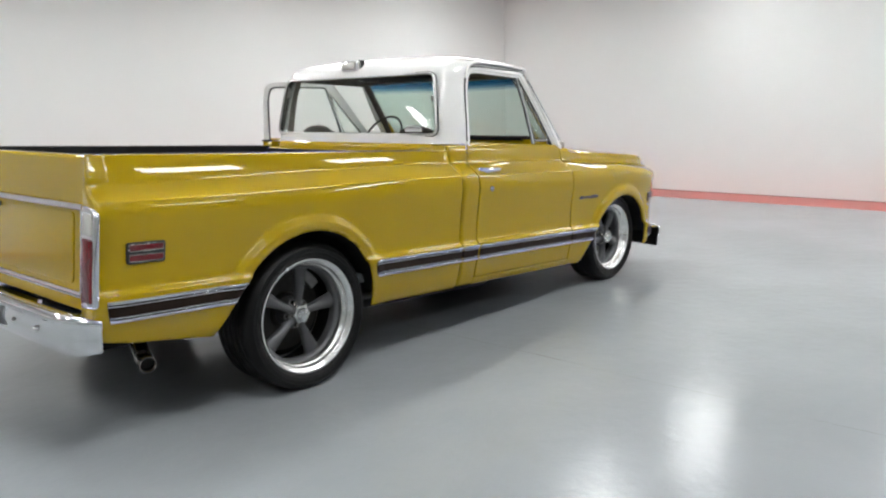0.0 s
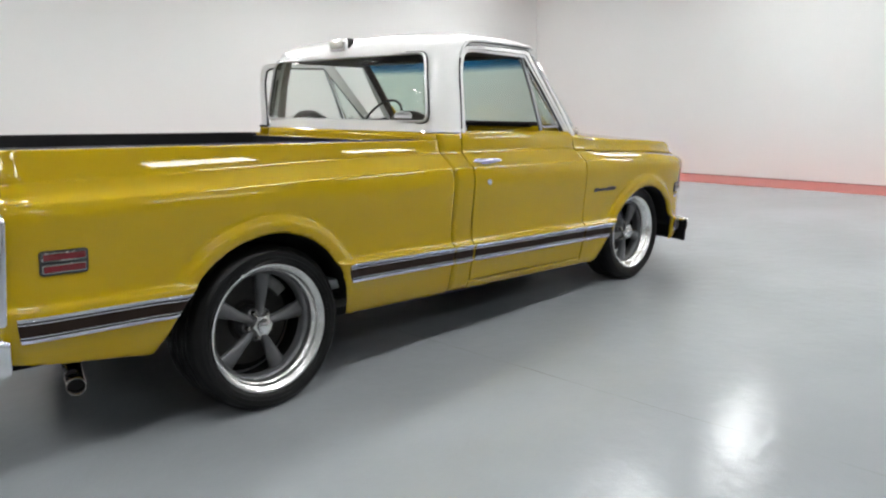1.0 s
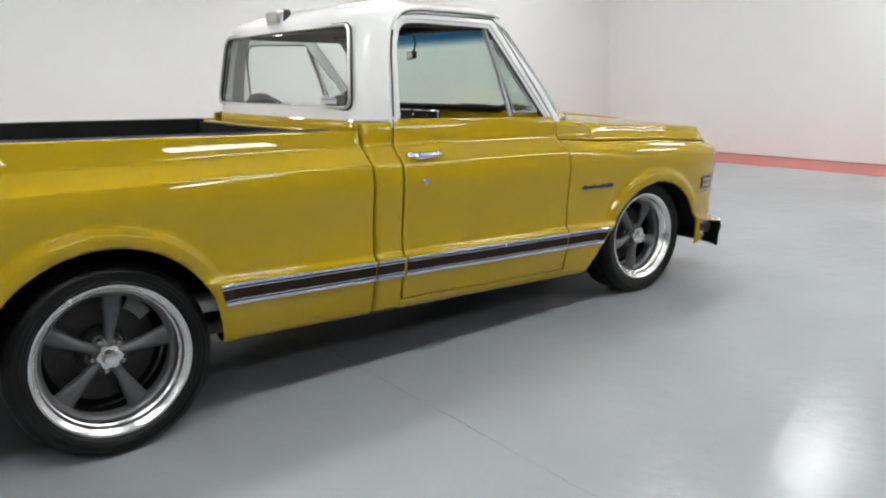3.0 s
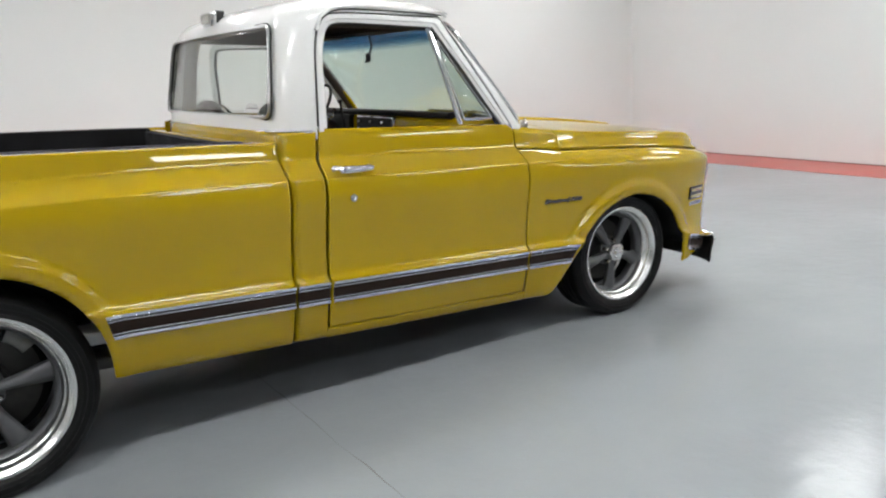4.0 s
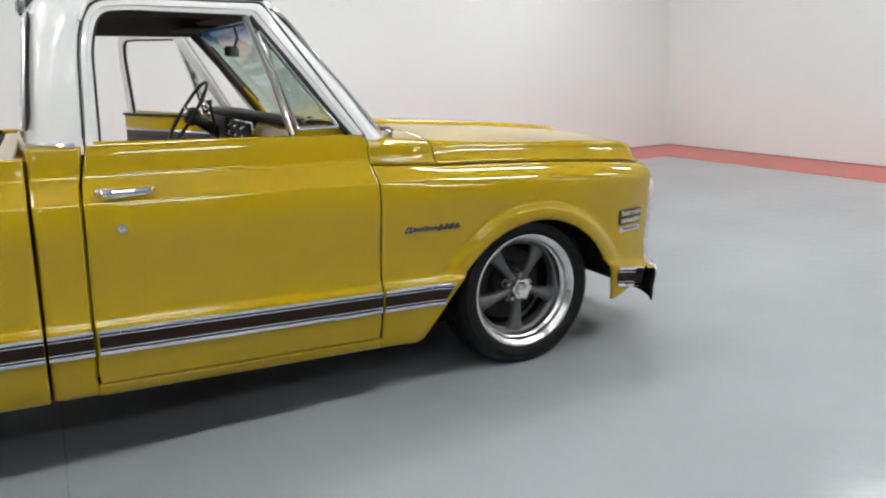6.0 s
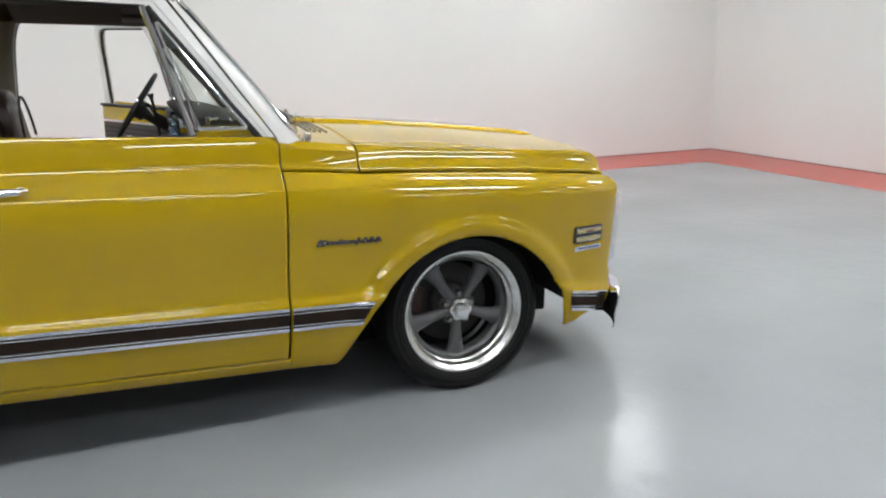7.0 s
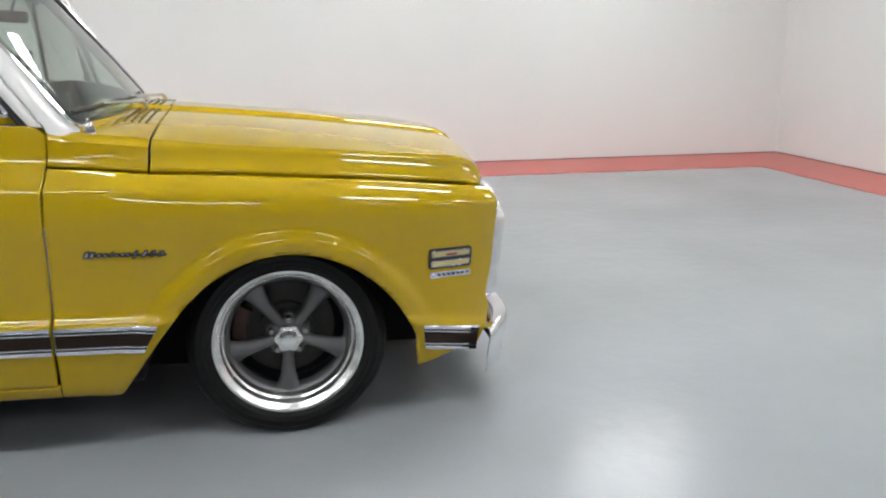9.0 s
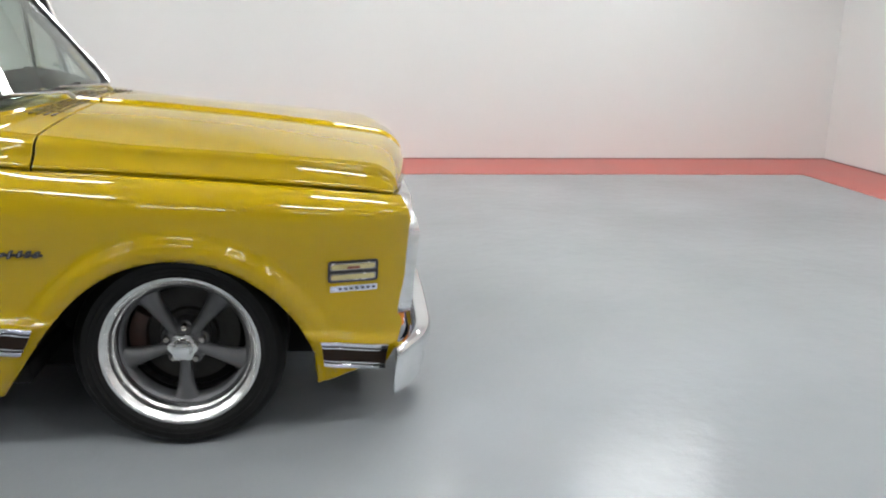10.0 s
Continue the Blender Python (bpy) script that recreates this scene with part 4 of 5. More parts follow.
YS = sorted({round(v * sg, 4) for sg in (-1, 1) for v in list(np.linspace(0, 0.88, 23)) + [0.113, 0.117, 0.122, 0.127, 0.133, 0.137, 0.143] + [0.89, 0.9, 0.905, 0.91, 0.915, 0.92, 0.93, 0.94, 0.95, 0.96, 0.97, 0.98, 0.99, 1.0]})
P = []
us = [0.0, 0.003] + list(np.linspace(0.02, 0.86, 30)) + list(np.linspace(0.87, 1.0, 16))
for u in us:
    row = []
    for yf in YS:
        xf = 3.645 - 0.085 * abs(yf) ** 2
        x = 2.4985 + u * (xf - 2.4985)
        (y, z), = hood_row(min(x, 3.62), [yf])
        k = max(0.0, (u - 0.90) / 0.10)
        bottom = 1.0
        z2 = z - (z - bottom) * (1 - math.sqrt(max(0, 1 - k**2.2)))
        y2 = y - plan_in(x) * 0.55 * math.copysign(1, yf) * abs(yf) ** 3
        row.append((x, y2, z2))
    P.append(row)
v, f = grid_data(P, (0, 0, 1))
hood = solidify(mesh_ob("hood", v, f, PAINT, truck, "glossy yellow hood with a centre ridge", sharp=40), 0.012)
P = []
for x in [2.2155, 2.2185] + list(np.linspace(2.23, 2.478, 16)) + [2.488, 2.491]:
    P.append([(x, y, z) for y, z in hood_row(x, YS)])
v, f = grid_data(P, (0, 0, 1))
cowl = solidify(mesh_ob("cowl", v, f, PAINT, truck, "yellow cowl panel below the windscreen", sharp=40), 0.012)
# louvre slots in the cowl
for k in range(4):
    for j in range(15):
        x = 2.382 + k * 0.023
        y0 = -0.54 + j * 0.072
        zt = hood_row(x, [(y0 + 0.029) / (0.80 + 0.042 * (2.49 - x) / 0.28) * 0.9])[0][1]
        part("cowl_slot", box_bm(x, x + 0.0075, y0, y0 + 0.060, zt - 0.006, zt + 0.0022), BLACK, cowl, smooth=False)
part("cowl_plenum", box_bm(2.30, 2.49, -0.76, 0.76, 0.95, 1.08), UNDER, truck)

# ---------------------------------------------------------------- cab
cab_y = curve([1.16, 1.3, 1.45, 1.58, 1.64, 1.67, 1.70, 1.72, 1.735, 1.742], [0.850, 0.838, 0.818, 0.797, 0.785, 0.765, 0.70, 0.60, 0.45, 0.30])
cab_xr = curve([1.16, 1.3, 1.45, 1.58, 1.64, 1.67, 1.70, 1.72, 1.735, 1.742], [1.084, 1.094, 1.108, 1.130, 1.155, 1.185, 1.25, 1.33, 1.45, 1.55])
cab_xf = curve([1.16, 1.3, 1.45, 1.58, 1.63, 1.645, 1.67, 1.70, 1.72, 1.735, 1.742], [2.285, 2.178, 2.052, 1.94, 1.897, 1.895, 1.89, 1.86, 1.81, 1.73, 1.65])
cab_bow = curve([1.16, 1.3, 1.63, 1.70, 1.742], [0.115, 0.10, 0.075, 0.06, 0.0])


def cab_ring(z):
    y, xr, xf, bow = (float(c(z)) for c in (cab_y, cab_xr, cab_xf, cab_bow))
    rr = min(0.15, (xf - xr) * 0.3)
    rf = 0.05
    pts = []

    def arc(cx, cy, r, a0, a1, n):
        for k in range(n + 1):
            a = radians(a0 + (a1 - a0) * k / n)
            pts.append((cx + r * math.cos(a), cy + r * math.sin(a)))

    n1 = 16
    for k in range(n1):
        pts.append((xf, -(y - rf) + 2 * (y - rf) * k / n1))
    arc(xf - rf, y - rf, rf, 0, 90, 6)
    for k in range(1, 14):
        pts.append((xf - rf + (xr + rr - xf + rf) * k / 14, y))
    arc(xr + rr, y - rr, rr, 90, 180, 12)
    for k in range(1, 18):
        pts.append((xr, (y - rr) - 2 * (y - rr) * k / 18))
    arc(xr + rr, -(y - rr), rr, 180, 270, 12)
    for k in range(1, 14):
        pts.append((xr + rr + (xf - rf - xr - rr) * k / 14, -y))
    arc(xf - rf, -(y - rf), rf, -90, 0, 6)
    pts.pop()
    out = []
    for x, yy in pts:
        w = max(0.0, (x - (xr + xf) / 2) / ((xf - xr) / 2))
        x2 = x + bow * w**3 * (1 - (yy / y) ** 2)
        # the back bows slightly too
        w2 = max(0.0, ((xr + xf) / 2 - x) / ((xf - xr) / 2))
        x2 -= 0.042 * w2**3 * (1 - (yy / y) ** 2)
        out.append((x2, yy, z))
    return out


levels = list(np.linspace(1.140, 1.60, 22)) + [1.615, 1.628, 1.638, 1.648, 1.658, 1.668, 1.678, 1.688, 1.698, 1.708, 1.716, 1.724, 1.730, 1.735, 1.739, 1.742]
P = [cab_ring(z) for z in levels]
v, f = grid_data(P, (0, 0, 0), closed=True)
m_ = len(P[0])
f.append(tuple((len(P) - 1) * m_ + k for k in range(m_)))
shell = mesh_ob("cab_shell", v, f, [WHITE, HEAD])
bm = bmesh.new()
bm.from_mesh(shell.data)
bmesh.ops.recalc_face_normals(bm, faces=bm.faces)
bm.to_mesh(shell.data)
bm.free()
solidify(shell, 0.045, inner=1)
shell.modifiers["thickness"].material_offset_rim = 0

DOOR_OUT = rounded([(1.236, 1.175), (1.250, 1.50), (1.285, 1.640), (1.42, 1.652), (1.862, 1.648), (2.207, 1.175)], [0.0, 0.10, 0.10, 0.10, 0.02, 0.0], 6)
DOOR_IN = rounded([(1.284, 1.175), (1.290, 1.50), (1.325, 1.604), (1.42, 1.610), (1.812, 1.602), (2.163, 1.175)], [0.0, 0.08, 0.06, 0.08, 0.01, 0.0], 6)
REAR_WIN = rounded([(-0.755, 1.238), (0.755, 1.238), (0.695, 1.592), (-0.695, 1.592)], 0.055, 6)
FRONT_WIN = rounded([(-0.822, 1.178), (0.822, 1.178), (0.758, 1.622), (-0.758, 1.622)], [0.055, 0.055, 0.05, 0.05], 6)
cuts = []
OPENING = [(DOOR_OUT[0][0], 1.05)] + DOOR_OUT + [(DOOR_OUT[-1][0] + 0.05, 1.05)]
for outline, axis, a, b in ((OPENING, "y", -1.2, -0.6), (OPENING, "y", 0.6, 1.2), (REAR_WIN, "x", 0.8, 1.29), (FRONT_WIN, "x", 1.76, 2.8), ([(0.9, -1.2), (2.8, -1.2), (2.8, 1.2), (0.9, 1.2)], "z", 1.0, 1.150)):
    cuts.append(part("cutter", prism_bm(outline, axis, a, b), WHITE, None, smooth=False))
    bo = shell.modifiers.new("cut", "BOOLEAN")
    bo.operation, bo.object, bo.solver, bo.use_self = "DIFFERENCE", cuts[-1], "EXACT", True
me = evaluated(shell)
for c in cuts:
    bpy.data.objects.remove(c)
me.materials.append(GREY_IN)
me.materials.append(PAINT)
for pl in me.polygons:
    if pl.material_index == 1 and pl.center.z < 1.60 and pl.center.x < 1.6:
        pl.material_index = 2
for pl in me.polygons:
    if pl.center.z < 1.182 and pl.center.x > 1.9 and abs(pl.center.y) < 0.80:
        pl.material_index = 3
me.shade_smooth()
me.set_sharp_from_angle(angle=radians(35))
cab = new("cab_roof", me)
cab.parent = truck
tagged(cab, "white painted cab roof and pillars with brown headliner")

# lower cab: back panel, firewall, bright joint moulding
back = []
for z in np.linspace(0.42, 1.182, 24):
    r = cab_ring(1.178)
    sel = [p for p in r if p[0] < 1.22]
    sel.sort(key=lambda p: math.atan2(p[1], 1.5 - p[0]))
    room = float(DOOR_SECTION(z)) - 0.016 if z < 1.16 else 9.0
    back.append([(x - 0.006, math.copysign(min(abs(y) * (1.0 + 0.10 * float(1 - smooth01((z - 1.02) / 0.16)) * (abs(y) > 0.6)), room), y), z) for x, y, _ in sel])
v, f = grid_data(back, (-1, 0, 0))
solidify(mesh_ob("cab_back_panel", v, f, PAINT, truck, "yellow lower back panel of the cab"), 0.02)
r = [p for p in cab_ring(1.178) if p[0] < 1.225]
r.sort(key=lambda p: math.atan2(p[1], 1.5 - p[0]))
for s in (-1, 1):
    seg = [(x - 0.004, y + s * 0.006, 1.180) for x, y, z in r if s * y > 0.70]
    part("joint_moulding", tube_bm(seg, 0.0065, 8), CHROME, cab)
part("firewall", box_bm(2.20, 2.24, -0.84, 0.84, 0.42, 1.12), UNDER, truck)
part("cab_floor_mat", box_bm(1.10, 2.2, -0.86, 0.86, 0.44, 0.47), VINYL, truck)
inner = part("cab_inner_back", box_bm(1.125, 1.145, -0.80, 0.80, 0.46, 1.225, 0.006), GREY_IN, truck)
# beige inner frame round the rear window
io = rounded([(-0.79, 1.20), (0.79, 1.20), (0.745, 1.62), (-0.745, 1.62)], 0.06, 6)


def back_x(y, z):
    yy = float(cab_y(z))
    return float(cab_xr(z)) - 0.042 * (1 - (y / yy) ** 2)


def front_x(y, z):
    yy = float(cab_y(z))
    return float(cab_xf(z)) + float(cab_bow(z)) * (1 - (y / yy) ** 2)


P = [[(back_x(y, z) + 0.012, y * 0.994, 1.415 + (z - 1.415) * 0.985) for y, z in REAR_WIN], [(back_x(y, z) + 0.052, y, z) for y, z in io], [(back_x(y, z) + 0.075, y * 1.0, z) for y, z in io], [(back_x(y, z) + 0.07, y, z) for y, z in REAR_WIN]]
v, f = grid_data(P, (0, 0, 0), closed=True)
mesh_ob("window_lining", v, f, GREY_IN, cab, "beige lining round the rear window", sharp=40)

# rear window: glass, rubber gasket, bright reveal
ring_pts = [(back_x(y, z) + 0.004, y, z) for y, z in REAR_WIN]
part("rear_gasket", tube_bm(ring_pts, 0.005, 8, closed=True), BLACK, cab, "black rubber window gasket")
ring2 = [(back_x(y * 1.006, z) - 0.006, y * 1.006, 1.415 + (z - 1.415) * 1.015) for y, z in REAR_WIN]
ring3 = [(back_x(y * 1.02, z) - 0.001, y * 1.018, 1.415 + (z - 1.415) * 1.058) for y, z in REAR_WIN]
part("reveal_seam", tube_bm(ring3, 0.0042, 8, closed=True), BLACK, cab, "dark seam round the bright reveal")
part("rear_reveal", tube_bm(ring2, 0.0075, 8, closed=True), TRIM, cab, "bright reveal moulding")


def pane(name, fx, zlo, zhi, half, material, parent, off, label):
    P = []
    for z in np.linspace(zlo, zhi, 12):
        h = half(z)
        P.append([(fx(y, z) + off, y, z) for y in np.linspace(-h, h, 20)])
    v, f = grid_data(P, (1, 0, 0))
    ob = solidify(mesh_ob(name, v, f, material, parent, label), 0.004)
    ob.visible_shadow = False
    return ob


def rear_pane_x(y, z):
    """The rear glass is straight from sill to header and bows across."""
    return float(np.interp(z, [1.236, 1.594], [cab_xr(1.236), cab_xr(1.594)])) - 0.042 * (1 - (y / float(cab_y(z))) ** 2)


pane("rear_glass", rear_pane_x, 1.236, 1.594, lambda z: np.interp(z, [1.238, 1.592], [0.752, 0.692]), GLASS, cab, 0.008, "clear rear window glass")
pane("windscreen", front_x, 1.176, 1.624, lambda z: np.interp(z, [1.178, 1.622], [0.822, 0.756]), SHIELD, cab, -0.012, "windscreen glass with a blue shade band")
wr = [(front_x(y, z) - 0.006, y, z) for y, z in FRONT_WIN]
part("windscreen_gasket", tube_bm(wr, 0.008, 8, closed=True), BLACK, cab)
wr2 = [(front_x(y * 1.006, z) + 0.006, y * 1.014, 1.40 + (z - 1.40) * 1.02) for y, z in FRONT_WIN]
part("windscreen_reveal", tube_bm(wr2, 0.006, 8, closed=True), CHROME, cab)
# drip rail over each door
for s in (-1, 1):
    dr = [(x, s * (float(cab_y(z)) + 0.006), z) for x, z in [(1.238, 1.20), (1.244, 1.35), (1.25, 1.46), (1.257, 1.52), (1.27, 1.572), (1.295, 1.618), (1.335, 1.648), (1.38, 1.660), (1.45, 1.665), (1.6, 1.664), (1.75, 1.660), (1.865, 1.654)]]
    part("drip_seam", tube_bm(dr, [0.0035] * 4 + [0.0045] * (len(dr) - 4), 8), BLACK, cab)
    dr2 = [(x - (0.006 if k < 6 else 0), y + s * 0.006, z + (0.008 if k > 4 else 0)) for k, (x, y, z) in enumerate(dr) if k > 3] + [(1.895, s * (float(cab_y(1.654)) + 0.006), 1.652)]
    part("drip_rail", tube_bm(dr2, 0.008, 8), WHITE, cab, "white drip rail")

# cargo lamp on the back of the roof
cl = part("cargo_lamp", prism_bm(rounded([(-0.045, 1.630), (0.095, 1.630), (0.103, 1.70), (-0.053, 1.70)], 0.012, 4), "x", 1.088, 1.14, 0.008), CHROME, truck, "chrome cargo lamp on the cab roof")
part("cargo_lens", prism_bm(rounded([(-0.033, 1.645), (0.083, 1.645), (0.090, 1.688), (-0.040, 1.688)], 0.008, 4), "x", 1.081, 1.091, 0.004), CLEAR, cl)
part("cargo_base", prism_bm(rounded([(-0.053, 1.628), (0.103, 1.628), (0.110, 1.704), (-0.060, 1.704)], 0.012, 4), "x", 1.118, 1.150), BLACK, cl)

# ---- doors
def belt_drop(x):
    """How far the door's top edge falls towards the front, rounding off at its corner."""
    return 0.013 * min(1.0, max(0.0, (x - 1.24) / 0.9)) + 0.028 * max(0.0, (x - 2.15) / 0.062) ** 3


def door(s):
    d = new("door")
    d.parent = truck
    lows = lambda x: np.full(np.shape(x), 0.398)
    zs = [0.398] + [z for z in ROWS if 0.402 < z] + [1.135, 1.15, 1.165, 1.178, 1.186, 1.19]

    def edge(z):
        back = door_back(z)
        front = np.interp(z, [0.39, 0.45, 0.70, 1.0, 1.10, 1.19], [2.206, 2.210, 2.212, 2.212, 2.212, 2.212])
        return back, front

    P = []
    for u in [0.0, 0.0012, 0.003, 0.006, 0.01] + list(np.linspace(0.02, 0.98, 50)) + [0.99, 0.994, 0.997, 0.9988, 1.0]:
        row = []
        for z in zs:
            b, f_ = edge(z)
            x = b + (f_ - b) * u
            zt = z - max(0.0, (z - 1.10) / 0.09) * belt_drop(x)
            row.append((x, s * float(side_y(x, zt, "door") - edge_roll(x, b, f_, 0.008, 0.008)), zt))
        P.append(row)
    v, f = grid_data(P, (0, s, 0))
    panel = solidify(mesh_ob("door_skin", v, f, PAINT, d, "glossy yellow door skin"), 0.03)
    moulding(1.218, 2.207, "door", s, d)
    # sill cap at the window line
    part("door_cap", box_bm(1.24, 2.13, *sorted((s * 0.765, s * 0.845)), 1.162, 1.177, 0.004), BLACK, d)
    # inner panel: yellow with a brown insert and a bright strip
    part("inner_panel", box_bm(1.24, 2.16, *sorted((s * 0.775, s * 0.80)), 0.42, 1.165, 0.01), PAINT, d)
    ins = part("inner_insert", box_bm(1.27, 2.12, *sorted((s * 0.765, s * 0.776)), 0.66, 1.075, 0.006), VINYL, d, "ribbed brown door insert")
    part("insert_strip", box_bm(1.27, 2.12, *sorted((s * 0.760, s * 0.768)), 1.072, 1.086, 0.003), CHROME, d)
    for k in range(14):
        z = 0.70 + k * 0.026
        part("insert_rib", box_bm(1.28, 2.11, *sorted((s * 0.762, s * 0.766)), z, z + 0.006, 0.001), BROWN, d)
    part("window_winder", tube_bm([(1.75, s * 0.765, 0.98), (1.75, s * 0.735, 0.98), (1.66, s * 0.73, 1.0), (1.65, s * 0.70, 1.0)], 0.009, 8), CHROME, d)
    # window frame with tumblehome
    def fr(pts, off):
        return [(x, s * (float(cab_y(max(z, 1.17))) + off), z) for x, z in pts]

    o = [(x + (0.006 if x < 1.5 else -0.006), z if z < 1.2 else z - 0.006) for x, z in DOOR_OUT]
    P = [fr(o, -0.004), fr([((a * 0.9 + c * 0.1), (b * 0.9 + e * 0.1)) for (a, b), (c, e) in zip(o, DOOR_IN)], 0.002), fr([((a * 0.45 + c * 0.55), (b * 0.45 + e * 0.55)) for (a, b), (c, e) in zip(o, DOOR_IN)], 0.001),
         fr([((a * 0.40 + c * 0.60), (b * 0.40 + e * 0.60)) for (a, b), (c, e) in zip(o, DOOR_IN)], -0.006), fr(DOOR_IN, -0.009), fr(DOOR_IN, -0.050), fr(o, -0.050)]
    v, f = grid_data(P, (0, 0, 0))
    wf = mesh_ob("window_frame", v, f, WHITE, d, "white door window frame", sharp=50)
    bm = bmesh.new()
    bm.from_mesh(wf.data)
    bmesh.ops.recalc_face_normals(bm, faces=bm.faces)
    bm.to_mesh(wf.data)
    bm.free()
    chan = [(x, s * (float(cab_y(max(z, 1.17))) - 0.03), z) for x, z in DOOR_IN if z > 1.12]
    part("glass_channel", tube_bm(chan, 0.010, 8), BLACK, d, "black window channel")

    def pt(x, z, off=-0.02):
        return (x, s * (float(cab_y(max(z, 1.16))) + off), z)

    part("division_bar", tube_bm([pt(1.800, 1.598, -0.012), pt(1.865, 1.40, -0.012), pt(1.932, 1.185, -0.012)], 0.0115, 10), CHROME, d, "chrome vent window division bar")
    tri = [(1.838, 1.552), (2.110, 1.205), (1.953, 1.205)]
    tri_r = rounded(tri, 0.012, 3)
    part("vent_frame", tube_bm([pt(x, z, -0.014) for x, z in tri_r], 0.0075, 8, closed=True), CHROME, d, "chrome vent window frame")
    bm = bmesh.new()
    bm.faces.new([bm.verts.new(pt(x, z, -0.016)) for x, z in tri_r])
    g = solidify(part("vent_glass", bm, GLASS, d, "vent window glass"), 0.004)
    g.visible_shadow = False
    part("vent_latch", tube_bm([pt(1.985, 1.222, -0.03), pt(1.985, 1.235, -0.05), pt(2.02, 1.24, -0.06)], 0.007, 8), CHROME, d)
    part("vent_stay", tube_bm([pt(1.817, 1.598, -0.016), pt(1.98, 1.39, -0.016), pt(2.150, 1.170, -0.016)], 0.010, 8), BLACK, d)
    # handle and lock
    y0 = float(side_y(1.35, 1.03, "door"))
    h = tube_bm([(1.268, s * (y0 + 0.008), 1.030), (1.278, s * (y0 + 0.030), 1.031), (1.308, s * (y0 + 0.036), 1.032), (1.365, s * (y0 + 0.034), 1.033), (1.412, s * (y0 + 0.028), 1.034), (1.426, s * (y0 + 0.004), 1.034)],
                [0.0145, 0.0165, 0.0165, 0.0145, 0.013, 0.0115], 16)
    hd = part("door_handle", h, CHROME, d, "chrome push-button door handle")
    for x, w in ((1.276, 0.026), (1.416, 0.016)):
        part("handle_base", prism_bm(rounded([(x - w, 1.017), (x + w, 1.017), (x + w, 1.047), (x - w, 1.047)], 0.012, 4), "y", *sorted((s * (y0 - 0.008), s * (y0 + 0.008))), 0.003), CHROME, d)
    b = lathe_bm([(0.010, 0.0), (0.010, -0.010), (0.008, -0.014), (0, -0.014)], 16)
    bmesh.ops.rotate(b, verts=b.verts, cent=(0, 0, 0), matrix=Matrix.Rotation(0 if s < 0 else math.pi, 3, "Z"))
    bmesh.ops.translate(b, verts=b.verts, vec=(1.290, s * (y0 + 0.034), 1.032))
    part("push_button", b, CHROME, d)
    y1 = float(side_y(1.342, 0.925, "door"))
    b = lathe_bm([(0.0165, 0.004), (0.0165, -0.004), (0.014, -0.008), (0.008, -0.009), (0.007, -0.006), (0, -0.006)], 24)
    bmesh.ops.rotate(b, verts=b.verts, cent=(0, 0, 0), matrix=Matrix.Rotation(0 if s < 0 else math.pi, 3, "Z"))
    bmesh.ops.translate(b, verts=b.verts, vec=(1.318, s * y1, 0.922))
    part("door_lock", b, CHROME, d, "round chrome door lock")
    return d


right_door = tagged(door(-1), "closed yellow door with window down")
left_door = tagged(door(1), "driver's door standing wide open")
hinge = Vector((2.185, 0.93, 0))
left_door.matrix_local = Matrix.Translation(hinge) @ Matrix.Rotation(radians(-61.5), 4, "Z") @ Matrix.Translation(-hinge)

# ---- interior
def seat(yc, wide):
    st = new("seat")
    st.parent = truck
    bk = rounded([(1.18, 0.78), (1.34, 0.76), (1.31, 1.02), (1.275, 1.22), (1.245, 1.292), (1.19, 1.292), (1.155, 1.22)], 0.05, 5)
    bm = bmesh.new()
    rings = []
    for e in np.linspace(-1, 1, 17):
        g = math.sqrt(max(0.0, 1 - abs(e) ** 5))
        ring = []
        for x, z in bk:
            k = max(0.0, (z - 1.0) / 0.3)
            ring.append(bm.verts.new((1.26 + (x - 1.26) * (0.35 + 0.65 * g), yc + e * wide / 2 * (1 - 0.28 * k), z - 0.085 * k * abs(e) ** 2.6)))
        rings.append(ring)
    n = len(bk)
    for A, B in zip(rings, rings[1:]):
        for q in range(n):
            bm.faces.new((A[q], A[(q + 1) % n], B[(q + 1) % n], B[q]))
    bm.faces.new(rings[0])
    bm.faces.new(rings[-1][::-1])
    bmesh.ops.recalc_face_normals(bm, faces=bm.faces)
    part("seat_back", bm, VINYL, st, "brown vinyl seat back")
    part("seat_cushion", prism_bm(rounded([(1.22, 0.66), (1.78, 0.66), (1.80, 0.80), (1.74, 0.84), (1.24, 0.80)], 0.04, 4), "y", yc - wide / 2, yc + wide / 2, 0.03, 3), VINYL, st)
    pip = [(1.318, yc + (wide / 2 - 0.03) * math.cos(a), 1.06 + 0.20 * math.sin(a)) for a in np.linspace(0.05, math.pi - 0.05, 20)]
    part("piping", tube_bm([(x - 0.16 * (z - 1.06), y, z) for x, y, z in pip], 0.006, 6), BROWN, st)
    return tagged(st, "brown vinyl bucket seat with rounded back")


seat(-0.46, 0.50)
seat(0.50, 0.50)
console = part("seat_console", box_bm(1.25, 1.75, -0.10, 0.10, 0.62, 0.90, 0.03), VINYL, truck)
dash = part("dashboard", prism_bm(rounded([(1.96, 0.86), (2.22, 0.86), (2.22, 1.17), (2.10, 1.212), (1.965, 1.212), (1.945, 1.19)], 0.02, 3), "y", -0.80, 0.80), PAINT, truck, "yellow dashboard with a dark padded top")
part("dash_pad", prism_bm(rounded([(1.925, 1.214), (1.935, 1.206), (2.27, 1.165), (2.27, 1.178), (2.10, 1.224), (1.97, 1.236), (1.93, 1.230)], 0.02, 3), "y", -0.74, 0.74, 0.012), DASH, dash, "dark dash pad")
